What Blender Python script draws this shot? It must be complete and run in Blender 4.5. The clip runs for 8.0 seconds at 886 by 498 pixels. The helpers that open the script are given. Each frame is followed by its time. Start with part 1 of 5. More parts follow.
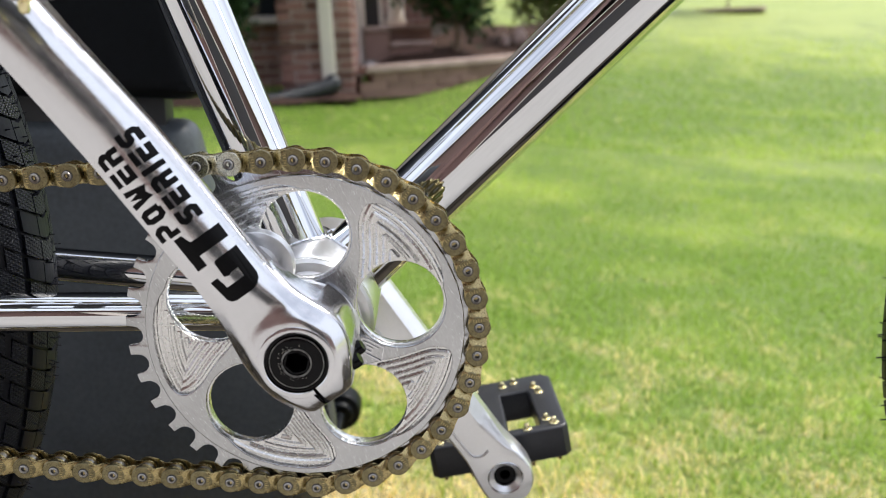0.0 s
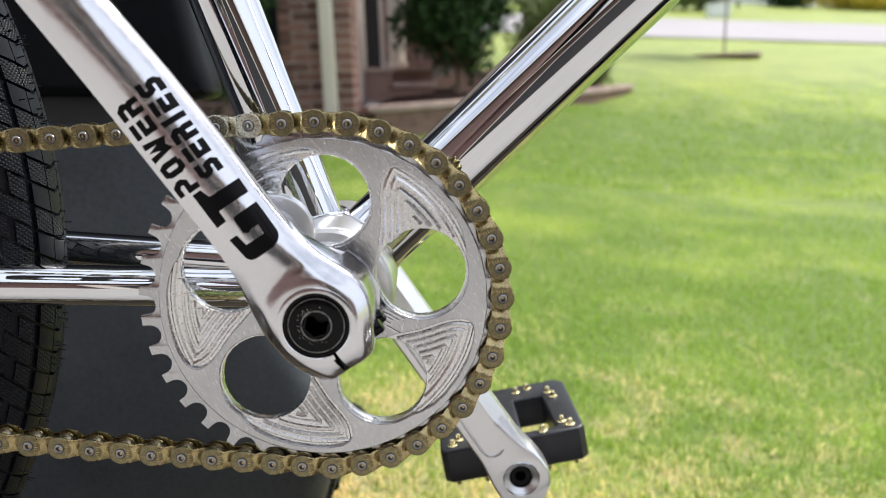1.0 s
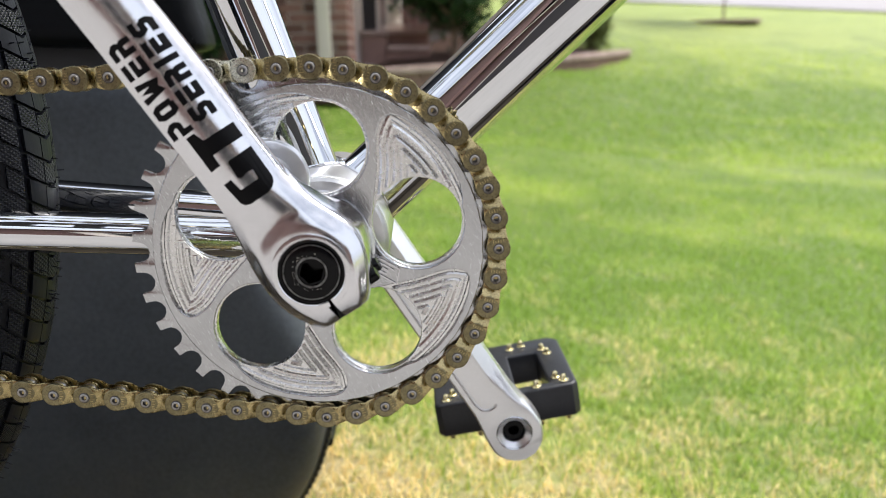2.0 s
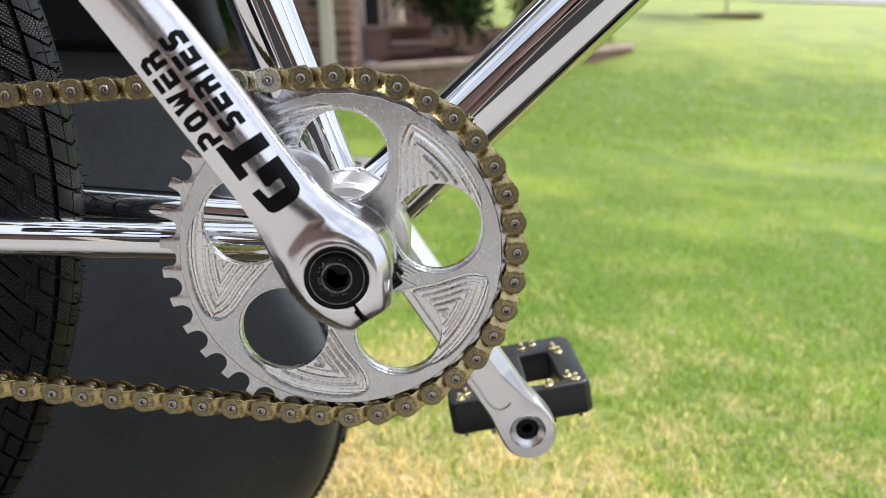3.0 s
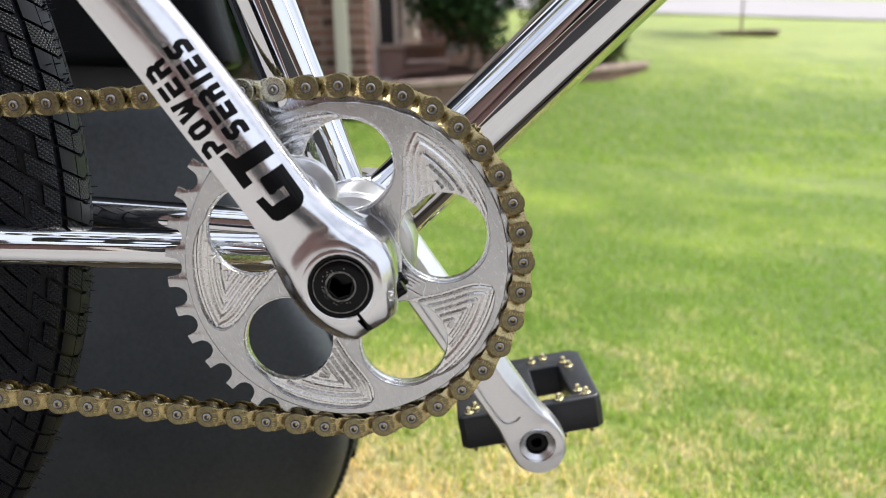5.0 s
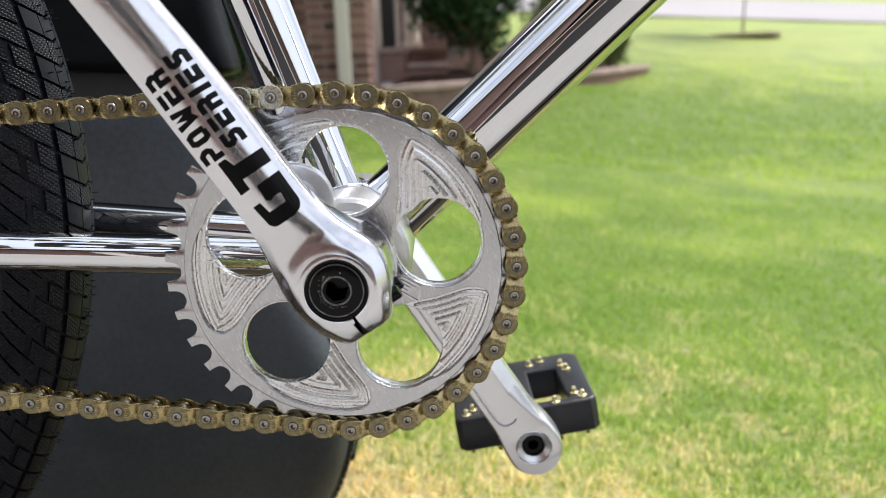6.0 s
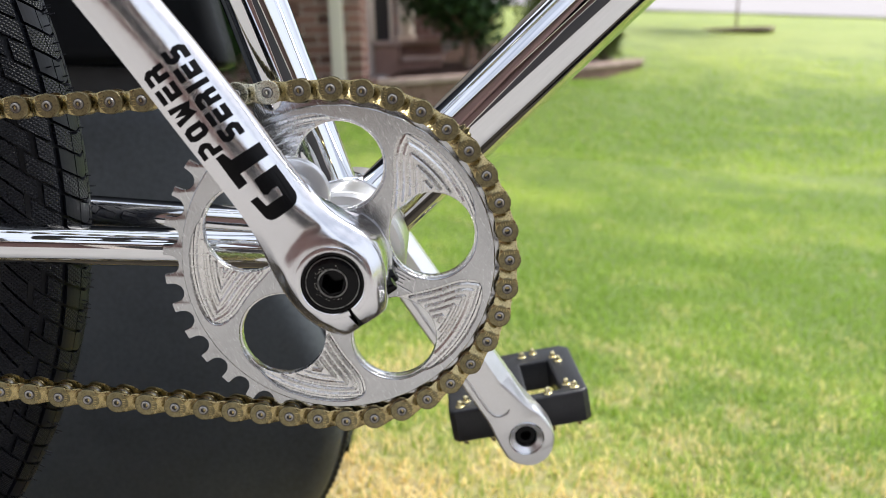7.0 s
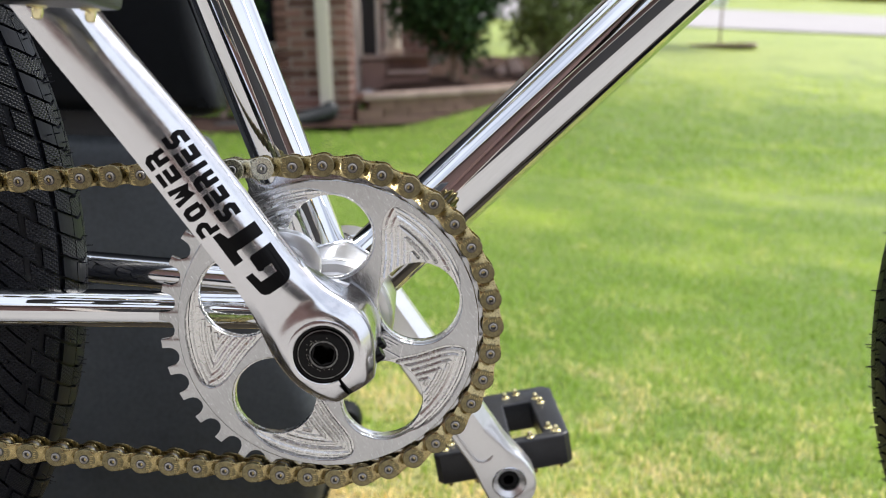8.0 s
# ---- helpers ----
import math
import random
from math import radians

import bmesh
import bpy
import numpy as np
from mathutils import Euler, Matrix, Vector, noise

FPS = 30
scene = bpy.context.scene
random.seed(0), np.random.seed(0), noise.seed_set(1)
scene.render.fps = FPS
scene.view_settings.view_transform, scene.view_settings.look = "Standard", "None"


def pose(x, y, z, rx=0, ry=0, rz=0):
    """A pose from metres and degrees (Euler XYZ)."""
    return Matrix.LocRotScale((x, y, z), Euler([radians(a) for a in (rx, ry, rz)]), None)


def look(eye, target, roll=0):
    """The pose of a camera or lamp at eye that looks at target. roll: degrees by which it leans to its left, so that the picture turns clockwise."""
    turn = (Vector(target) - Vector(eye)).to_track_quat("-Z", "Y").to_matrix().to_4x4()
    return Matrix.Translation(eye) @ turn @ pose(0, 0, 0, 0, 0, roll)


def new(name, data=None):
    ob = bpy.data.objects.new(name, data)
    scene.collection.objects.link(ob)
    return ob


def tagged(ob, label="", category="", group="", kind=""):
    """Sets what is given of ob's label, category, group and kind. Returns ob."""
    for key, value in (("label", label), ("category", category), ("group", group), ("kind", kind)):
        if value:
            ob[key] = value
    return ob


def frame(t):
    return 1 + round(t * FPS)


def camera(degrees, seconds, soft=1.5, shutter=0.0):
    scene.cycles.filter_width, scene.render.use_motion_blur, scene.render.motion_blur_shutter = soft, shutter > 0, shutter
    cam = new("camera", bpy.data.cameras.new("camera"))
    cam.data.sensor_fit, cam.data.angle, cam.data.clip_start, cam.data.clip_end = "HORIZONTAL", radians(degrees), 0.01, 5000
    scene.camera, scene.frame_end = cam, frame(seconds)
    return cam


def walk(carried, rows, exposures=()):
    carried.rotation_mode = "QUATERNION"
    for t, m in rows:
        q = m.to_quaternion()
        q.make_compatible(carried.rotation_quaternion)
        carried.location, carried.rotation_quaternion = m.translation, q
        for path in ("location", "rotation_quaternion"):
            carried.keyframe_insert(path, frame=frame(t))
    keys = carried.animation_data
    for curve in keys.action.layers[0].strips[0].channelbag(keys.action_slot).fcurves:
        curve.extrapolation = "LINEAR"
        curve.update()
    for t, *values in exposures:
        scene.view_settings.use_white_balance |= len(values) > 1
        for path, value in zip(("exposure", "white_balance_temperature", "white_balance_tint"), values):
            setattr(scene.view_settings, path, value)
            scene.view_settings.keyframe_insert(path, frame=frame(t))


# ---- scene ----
cam = camera(58.6, 8.0, soft=0.4)
cam.data.dof.use_dof = True
cam.data.dof.focus_distance = 0.352
cam.data.dof.aperture_fstop = 10.0
PATH = [
    (0, (0.05343, -0.36266, 0.41205), (0.08730, 1.56948, -0.10341), -2.227),
    (0.5, (0.04750, -0.36149, 0.38972), (0.08463, 1.59555, -0.02089), -2.573),
    (1, (0.04271, -0.36140, 0.38056), (0.08369, 1.59580, -0.02895), -1.942),
    (1.5, (0.04446, -0.35922, 0.37148), (0.09687, 1.58590, -0.09086), -1.341),
    (3, (0.03471, -0.36707, 0.37967), (0.07954, 1.56720, -0.12685), -1.560),
    (3.5, (0.03797, -0.36741, 0.37903), (0.07113, 1.57190, -0.10880), -1.671),
    (4, (0.04133, -0.36509, 0.37830), (0.06453, 1.57839, -0.09325), -1.653),
    (4.5, (0.03744, -0.36504, 0.37514), (0.05178, 1.57963, -0.09181), -1.695),
    (6, (0.04158, -0.37124, 0.37761), (0.04517, 1.57641, -0.07697), -1.922),
    (6.5, (0.04022, -0.37425, 0.37753), (0.05128, 1.57080, -0.08793), -1.935),
    (7, (0.04133, -0.37653, 0.37869), (0.06049, 1.56723, -0.09191), -1.740),
    (7.5, (0.04087, -0.37831, 0.38228), (0.07116, 1.56716, -0.08058), -1.548),
    (8, (0.04154, -0.38539, 0.40685), (0.09797, 1.56341, -0.03921), -1.186),
]
walk(cam, [(t, look(eye, target, roll)) for t, eye, target, roll in PATH])

# ---- world and light: bright, softly clouded day ----
SUN_EL, SUN_AZ = radians(55), radians(60)
world = bpy.data.worlds.new("sky")
scene.world = world
world.use_nodes = True
wn, wl = world.node_tree.nodes, world.node_tree.links
sky = wn.new("ShaderNodeTexSky")
sky.sky_type = "NISHITA"
sky.sun_disc = False
sky.sun_elevation, sky.sun_rotation = SUN_EL, SUN_AZ
sky.air_density, sky.dust_density = 1.0, 3.0
coord = wn.new("ShaderNodeTexCoord")
cloud = wn.new("ShaderNodeTexNoise")
cloud.inputs["Scale"].default_value = 2.2
cloud.inputs["Detail"].default_value = 6
wl.new(coord.outputs["Generated"], cloud.inputs["Vector"])
ramp = wn.new("ShaderNodeValToRGB")
ramp.color_ramp.elements[0].position, ramp.color_ramp.elements[1].position = 0.28, 0.54
wl.new(cloud.outputs["Fac"], ramp.inputs["Fac"])
blend = wn.new("ShaderNodeMix")
blend.data_type = "RGBA"
wl.new(ramp.outputs["Color"], blend.inputs["Factor"])
wl.new(sky.outputs["Color"], blend.inputs["A"])
blend.inputs["B"].default_value = (9.1, 9.8, 11.3, 1)
wl.new(blend.outputs["Result"], wn["Background"].inputs["Color"])
wn["Background"].inputs["Strength"].default_value = 0.10
sun = new("sun", bpy.data.lights.new("sun", "SUN"))
sun.data.energy, sun.data.angle, sun.data.color = 4.2, radians(22), (1.0, 0.96, 0.90)
sun_dir = Vector((math.sin(SUN_AZ) * math.cos(SUN_EL), math.cos(SUN_AZ) * math.cos(SUN_EL), math.sin(SUN_EL)))
sun.matrix_world = look(sun_dir * 50, (0, 0, 0))
scene.view_settings.exposure = 0.33


# ---- materials ----
def material(name, color, rough=0.5, metal=0.0, vary=0.15, scale=20.0, fine=200.0, bump=0.0, bump_scale=None, stretch=None,
             island=0.0, per_object=0.0, coat=0.0, spec=0.5, rough_vary=0.0):
    """A surface with colour variation at two scales, fine relief and uneven gloss."""
    m = bpy.data.materials.new(name)
    m.use_nodes = True
    n, l = m.node_tree.nodes, m.node_tree.links
    b = n["Principled BSDF"]
    b.inputs["Metallic"].default_value = metal
    b.inputs["Roughness"].default_value = rough
    b.inputs["Specular IOR Level"].default_value = spec
    b.inputs["Coat Weight"].default_value = coat
    tc = n.new("ShaderNodeTexCoord")
    mp = n.new("ShaderNodeMapping")
    if stretch:
        mp.vector_type = "TEXTURE"
        mp.inputs["Scale"].default_value = stretch[0]
        mp.inputs["Rotation"].default_value = [radians(a) for a in stretch[1]]
    l.new(tc.outputs["Object"], mp.inputs["Vector"])
    big, small = n.new("ShaderNodeTexNoise"), n.new("ShaderNodeTexNoise")
    big.inputs["Scale"].default_value, small.inputs["Scale"].default_value = scale, fine
    big.inputs["Detail"].default_value, small.inputs["Detail"].default_value = 4, 6
    l.new(tc.outputs["Object"], big.inputs["Vector"])
    l.new(mp.outputs["Vector"], small.inputs["Vector"])
    add = n.new("ShaderNodeMath")
    add.operation = "ADD"
    l.new(big.outputs["Fac"], add.inputs[0])
    l.new(small.outputs["Fac"], add.inputs[1])
    rng = n.new("ShaderNodeMapRange")
    rng.inputs["From Min"].default_value, rng.inputs["From Max"].default_value = 0.6, 1.4
    rng.inputs["To Min"].default_value, rng.inputs["To Max"].default_value = 1 - vary, 1 + vary
    l.new(add.outputs[0], rng.inputs["Value"])
    last = rng.outputs[0]
    if island or per_object:
        src = n.new("ShaderNodeNewGeometry").outputs["Random Per Island"] if island else n.new("ShaderNodeObjectInfo").outputs["Random"]
        amount = island or per_object
        r2 = n.new("ShaderNodeMapRange")
        r2.inputs["To Min"].default_value, r2.inputs["To Max"].default_value = 1 - amount, 1 + amount
        l.new(src, r2.inputs["Value"])
        mul = n.new("ShaderNodeMath")
        mul.operation = "MULTIPLY"
        l.new(last, mul.inputs[0])
        l.new(r2.outputs[0], mul.inputs[1])
        last = mul.outputs[0]
    sc = n.new("ShaderNodeVectorMath")
    sc.operation = "SCALE"
    sc.inputs[0].default_value = color
    l.new(last, sc.inputs["Scale"])
    l.new(sc.outputs[0], b.inputs["Base Color"])
    if rough_vary:
        rr = n.new("ShaderNodeMapRange")
        rr.inputs["From Min"].default_value, rr.inputs["From Max"].default_value = 0.3, 0.7
        rr.inputs["To Min"].default_value, rr.inputs["To Max"].default_value = rough - rough_vary, rough + rough_vary
        l.new(small.outputs["Fac"], rr.inputs["Value"])
        l.new(rr.outputs[0], b.inputs["Roughness"])
    if bump:
        bn = n.new("ShaderNodeBump")
        bn.inputs["Strength"].default_value = 1.0
        bn.inputs["Distance"].default_value = bump
        src = small
        if bump_scale:
            src = n.new("ShaderNodeTexNoise")
            src.inputs["Scale"].default_value = bump_scale
            src.inputs["Detail"].default_value = 5
            l.new(mp.outputs["Vector"], src.inputs["Vector"])
        l.new(src.outputs["Fac"], bn.inputs["Height"])
        l.new(bn.outputs["Normal"], b.inputs["Normal"])
    return m


M_CHROME = material("chrome", (0.75, 0.76, 0.785), 0.025, 1.0, 0.02, 8, 90, 0.00001, 60, rough_vary=0.012)
M_ALU = material("polished_aluminium", (0.74, 0.74, 0.765), 0.175, 1.0, 0.04, 30, 400, 0.000015, 900, rough_vary=0.05)
M_RING = material("machined_aluminium", (0.525, 0.53, 0.54), 0.20, 1.0, 0.30, 25, 300, 0.00003, 300, stretch=((1.0, 1.0, 0.07), (0, 62, 0)), rough_vary=0.09)
M_GROOVE = material("milled_aluminium", (0.77, 0.765, 0.755), 0.25, 1.0, 0.05, 25, 500, rough_vary=0.05)
M_FARARM = material("satin_aluminium", (0.80, 0.80, 0.81), 0.34, 1.0, 0.04, 30, 400, rough_vary=0.05)
M_GOLD = material("gold_plated_steel", (0.43, 0.345, 0.170), 0.29, 1.0, 0.20, 160, 900, 0.00003, 700, rough_vary=0.08, per_object=0.12)
# same plating on the links' round ends, darkened for the dark surroundings they reflect
M_DISC = material("stamped_gold_dark_reflection", (0.215, 0.185, 0.104), 0.35, 1.0, 0.50, 420, 1500, 0.00007, 1100, rough_vary=0.10, per_object=0.14)
M_PALE = material("pale_gold_steel", (0.60, 0.56, 0.42), 0.22, 1.0, 0.20, 160, 900, 0.00003, 700, rough_vary=0.08)
M_PALEDISC = material("pale_stamped_steel", (0.48, 0.45, 0.35), 0.28, 1.0, 0.30, 420, 1500, 0.00005, 1100, rough_vary=0.08)
M_PIN = material("steel_pin", (0.37, 0.35, 0.325), 0.30, 1.0, 0.15, 300, 900)
# darkened steel: the shade in and round each pin, put into the colour
M_PINHOLE = material("pin_shade_steel", (0.11, 0.105, 0.10), 0.4, 0.8, 0.2, 300, 900)
M_BLACKBOLT = material("black_oxide_steel", (0.003, 0.003, 0.0035), 0.14, 0.0, 0.4, 120, 700, 0.00002, 800, rough_vary=0.08, spec=0.16)
M_WORN = material("worn_bolt_edge", (0.17, 0.17, 0.17), 0.35, 1.0, 0.95, 260, 900)
M_DECAL = material("black_decal", (0.003, 0.003, 0.0035), 0.4, 0, 0.3, 200, 900, spec=0.12)
M_NYLON = material("black_nylon", (0.026, 0.027, 0.031), 0.36, 0, 0.25, 60, 700, 0.0001, 900, spec=0.4)
M_BRASSPIN = material("gold_pin", (0.90, 0.80, 0.48), 0.24, 1.0, 0.15, 200, 900)
M_BIN = material("black_moulded_plastic", (0.004, 0.005, 0.0065), 0.45, 0, 0.3, 14, 260, 0.0002, 420, spec=0.14, rough_vary=0.08)
M_TUB = material("grey_black_moulded_plastic", (0.066, 0.075, 0.085), 0.42, 0, 0.3, 14, 260, 0.0002, 420, spec=0.28, rough_vary=0.08)
M_RIM = material("rim_aluminium", (0.7, 0.7, 0.72), 0.15, 1.0, 0.05, 30, 300)
# brick of the unseen camera-side walls, set by what the metal reflects
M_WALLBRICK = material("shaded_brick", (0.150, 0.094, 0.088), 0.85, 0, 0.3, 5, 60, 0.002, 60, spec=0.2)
M_BRICK = material("red_brown_brick", (0.225, 0.124, 0.104), 0.85, 0, 0.3, 12, 120, 0.002, 160, per_object=0.4, spec=0.2)
M_MORTAR = material("mortar", (0.46, 0.39, 0.36), 0.9, 0, 0.15, 8, 150, 0.002, 200, spec=0.2)
M_WHITE = material("white_painted_metal", (0.78, 0.70, 0.64), 0.45, 0, 0.05, 3, 60)
M_HOSE = material("black_corrugated_plastic", (0.02, 0.022, 0.026), 0.45, 0, 0.2, 10, 80)
M_STONE = material("tan_wall_stone", (0.27, 0.170, 0.145), 0.85, 0, 0.2, 10, 90, 0.004, 60, per_object=0.16, spec=0.2)
M_CAP = material("pale_cap_stone", (0.43, 0.32, 0.29), 0.85, 0, 0.2, 8, 90, 0.003, 60, per_object=0.12, spec=0.2)
M_MULCH = material("brown_mulch", (0.066, 0.040, 0.031), 0.95, 0, 0.6, 9, 60, 0.02, 45, spec=0.1)
# for the strip under the bicycle, dark only for the tubes' reflections
M_DARKSTRIP = material("dark_strip_under_bike", (0.040, 0.033, 0.024), 0.95, 0, 0.4, 9, 80, 0.01, 70, spec=0.1)
M_BARK = material("bark", (0.25, 0.19, 0.15), 0.9, 0, 0.35, 20, 120, 0.004, 60, spec=0.1)
M_SHRUB = material("dark_shrub_leaf", (0.030, 0.062, 0.022), 0.65, 0, 0.4, 3, 30, island=0.45, spec=0.12)
M_BUSH = material("olive_bush_leaf", (0.15, 0.19, 0.06), 0.55, 0, 0.4, 3, 30, island=0.4, spec=0.3)
M_YELLOW = material("yellow_bush_leaf", (0.50, 0.40, 0.05), 0.6, 0, 0.3, 3, 30, island=0.3, spec=0.3)
M_CONCRETE = material("driveway_concrete", (0.318, 0.305, 0.288), 0.85, 0, 0.12, 1.2, 40, 0.002, 120, spec=0.3)
M_STREET = material("street_concrete", (0.36, 0.34, 0.345), 0.9, 0, 0.1, 0.3, 8, spec=0.2)
M_DARK = material("dark_door_paint", (0.03, 0.027, 0.03), 0.4, 0, 0.2, 3, 40)
M_ROOF = material("dark_shingle_roof", (0.05, 0.045, 0.045), 0.9, 0, 0.4, 2, 30, spec=0.2)
M_SIDING = material("pale_siding", (0.70, 0.69, 0.66), 0.7, 0, 0.06, 1, 12, spec=0.3)
M_CAR = material("white_car_paint", (0.75, 0.76, 0.78), 0.2, 0, 0.04, 1, 12, coat=0.5)
M_GLASSDARK = material("tinted_glass", (0.02, 0.022, 0.025), 0.08, 0, 0.1, 2, 20)


def grass_material(name, dense):
    """Lawn green with broad light and dark patches and straw-coloured thatch near the drive."""
    m = bpy.data.materials.new(name)
    m.use_nodes = True
    n, l = m.node_tree.nodes, m.node_tree.links
    b = n["Principled BSDF"]
    b.inputs["Roughness"].default_value = 0.5
    b.inputs["Specular IOR Level"].default_value = 0.15
    geo = n.new("ShaderNodeNewGeometry")
    patch, mid, grain = n.new("ShaderNodeTexNoise"), n.new("ShaderNodeTexNoise"), n.new("ShaderNodeTexNoise")
    for node, s, dt in ((patch, 0.6, 6), (mid, 10.0, 5), (grain, 55.0, 4)):
        node.inputs["Scale"].default_value, node.inputs["Detail"].default_value = s, dt
        l.new(geo.outputs["Position"], node.inputs["Vector"])
    r1 = n.new("ShaderNodeValToRGB")
    r1.color_ramp.elements[0].position, r1.color_ramp.elements[0].color = 0.35, (0.182, 0.270, 0.052, 1)
    r1.color_ramp.elements[1].position, r1.color_ramp.elements[1].color = 0.65, (0.400, 0.480, 0.104, 1)
    sep = n.new("ShaderNodeSeparateXYZ")
    l.new(geo.outputs["Position"], sep.inputs[0])
    # turf paler away from the house; shade near it put into the colour
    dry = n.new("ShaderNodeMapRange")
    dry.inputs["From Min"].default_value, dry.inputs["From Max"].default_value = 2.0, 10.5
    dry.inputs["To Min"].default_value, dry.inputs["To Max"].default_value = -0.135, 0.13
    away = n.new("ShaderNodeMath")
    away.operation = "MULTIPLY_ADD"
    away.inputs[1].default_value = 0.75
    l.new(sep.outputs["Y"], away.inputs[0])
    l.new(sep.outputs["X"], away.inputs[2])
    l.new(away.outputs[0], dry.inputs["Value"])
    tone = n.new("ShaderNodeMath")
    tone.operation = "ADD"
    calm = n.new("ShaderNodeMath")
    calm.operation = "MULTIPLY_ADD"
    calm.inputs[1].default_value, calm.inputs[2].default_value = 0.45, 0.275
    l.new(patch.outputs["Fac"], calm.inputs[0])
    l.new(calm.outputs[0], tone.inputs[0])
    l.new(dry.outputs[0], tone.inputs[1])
    # broad bands of deeper green and paler turf
    warp = n.new("ShaderNodeMath")
    warp.operation = "MULTIPLY_ADD"
    warp.inputs[1].default_value = 2.6
    l.new(patch.outputs["Fac"], warp.inputs[0])
    l.new(sep.outputs["Y"], warp.inputs[2])
    belt = n.new("ShaderNodeValToRGB")
    belt.color_ramp.interpolation = "B_SPLINE"
    stops = ((0.4, 0.70), (1.2, 0.38), (2.1, 0.58), (3.6, 0.50), (5.0, 0.29), (6.1, 0.20), (7.2, 0.30), (9.4, 0.46), (12.0, 0.50))
    ends = belt.color_ramp.elements
    for at, value in stops[1:-1]:
        ends.new((at + 1.3) / 14)
    for e, (at, value) in zip(ends, stops):
        e.position, e.color = (at + 1.3) / 14, (value, value, value, 1)
    far_part = n.new("ShaderNodeMath")
    far_part.operation = "DIVIDE"
    far_part.inputs[1].default_value = 14.0
    l.new(warp.outputs[0], far_part.inputs[0])
    l.new(far_part.outputs[0], belt.inputs["Fac"])
    banded = n.new("ShaderNodeMath")
    banded.operation = "MULTIPLY_ADD"
    banded.inputs[1].default_value = 0.75
    l.new(belt.outputs["Color"], banded.inputs[0])
    l.new(tone.outputs[0], banded.inputs[2])
    level = n.new("ShaderNodeMath")
    level.operation = "SUBTRACT"
    level.inputs[1].default_value = 0.375
    l.new(banded.outputs[0], level.inputs[0])
    tuft = n.new("ShaderNodeTexNoise")
    tuft.inputs["Scale"].default_value, tuft.inputs["Detail"].default_value = 2.4, 8
    l.new(geo.outputs["Position"], tuft.inputs["Vector"])
    mottle = n.new("ShaderNodeMath")
    mottle.operation = "MULTIPLY_ADD"
    mottle.inputs[1].default_value = 0.46
    l.new(tuft.outputs["Fac"], mottle.inputs[0])
    l.new(level.outputs[0], mottle.inputs[2])
    settle = n.new("ShaderNodeMath")
    settle.operation = "SUBTRACT"
    settle.inputs[1].default_value = 0.235
    l.new(mottle.outputs[0], settle.inputs[0])
    # darker, deeper green round a point beside the raised bed
    bed = n.new("ShaderNodeVectorMath")
    bed.operation = "DISTANCE"
    bed.inputs[1].default_value = (0.55, 5.2, 0.0)
    l.new(geo.outputs["Position"], bed.inputs[0])
    bed_dark = n.new("ShaderNodeMapRange")
    bed_dark.interpolation_type = "SMOOTHSTEP"
    bed_dark.inputs["From Min"].default_value, bed_dark.inputs["From Max"].default_value = 0.4, 1.5
    bed_dark.inputs["To Min"].default_value, bed_dark.inputs["To Max"].default_value = -0.30, 0.0
    l.new(bed.outputs["Value"], bed_dark.inputs["Value"])
    verdure = n.new("ShaderNodeMath")
    verdure.operation = "ADD"
    l.new(settle.outputs[0], verdure.inputs[0])
    l.new(bed_dark.outputs[0], verdure.inputs[1])
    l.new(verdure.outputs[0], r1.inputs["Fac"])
    straw = n.new("ShaderNodeMix")
    straw.data_type = "RGBA"
    straw.inputs["B"].default_value = (0.60, 0.47, 0.28, 1)
    near = n.new("ShaderNodeMapRange")
    near.inputs["From Min"].default_value, near.inputs["From Max"].default_value = 0.2, 1.3
    near.inputs["To Min"].default_value, near.inputs["To Max"].default_value = 0.12, -0.13
    l.new(sep.outputs["Y"], near.inputs["Value"])
    s1 = n.new("ShaderNodeMath")
    s1.operation = "ADD"
    worn = n.new("ShaderNodeMapRange")
    worn.inputs["From Min"].default_value, worn.inputs["From Max"].default_value = -0.05, 0.40
    worn.inputs["To Min"].default_value, worn.inputs["To Max"].default_value = 0.24, 0.0
    l.new(sep.outputs["X"], worn.inputs["Value"])
    bare = n.new("ShaderNodeMapRange")
    bare.inputs["From Min"].default_value, bare.inputs["From Max"].default_value = 0.45, 0.95
    bare.inputs["To Min"].default_value, bare.inputs["To Max"].default_value = 1.0, 0.0
    l.new(sep.outputs["Y"], bare.inputs["Value"])
    spot = n.new("ShaderNodeMath")
    spot.operation = "MULTIPLY_ADD"
    l.new(worn.outputs[0], spot.inputs[0])
    l.new(bare.outputs[0], spot.inputs[1])
    l.new(near.outputs[0], spot.inputs[2])
    l.new(mid.outputs["Fac"], s1.inputs[0])
    l.new(spot.outputs[0], s1.inputs[1])
    s2 = n.new("ShaderNodeMath")
    s2.operation = "ADD"
    sprinkle = n.new("ShaderNodeMapRange")
    sprinkle.inputs["To Min"].default_value, sprinkle.inputs["To Max"].default_value = -0.22, 0.22
    l.new(geo.outputs["Random Per Island"] if dense else grain.outputs["Fac"], sprinkle.inputs["Value"])
    l.new(s1.outputs[0], s2.inputs[0])
    l.new(sprinkle.outputs[0], s2.inputs[1])
    s3 = n.new("ShaderNodeMapRange")
    s3.inputs["From Min"].default_value, s3.inputs["From Max"].default_value = 0.52, 0.84
    s3.inputs["To Max"].default_value = 0.8
    l.new(s2.outputs[0], s3.inputs["Value"])
    l.new(s3.outputs[0], straw.inputs["Factor"])
    l.new(r1.outputs["Color"], straw.inputs["A"])
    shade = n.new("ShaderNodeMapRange")
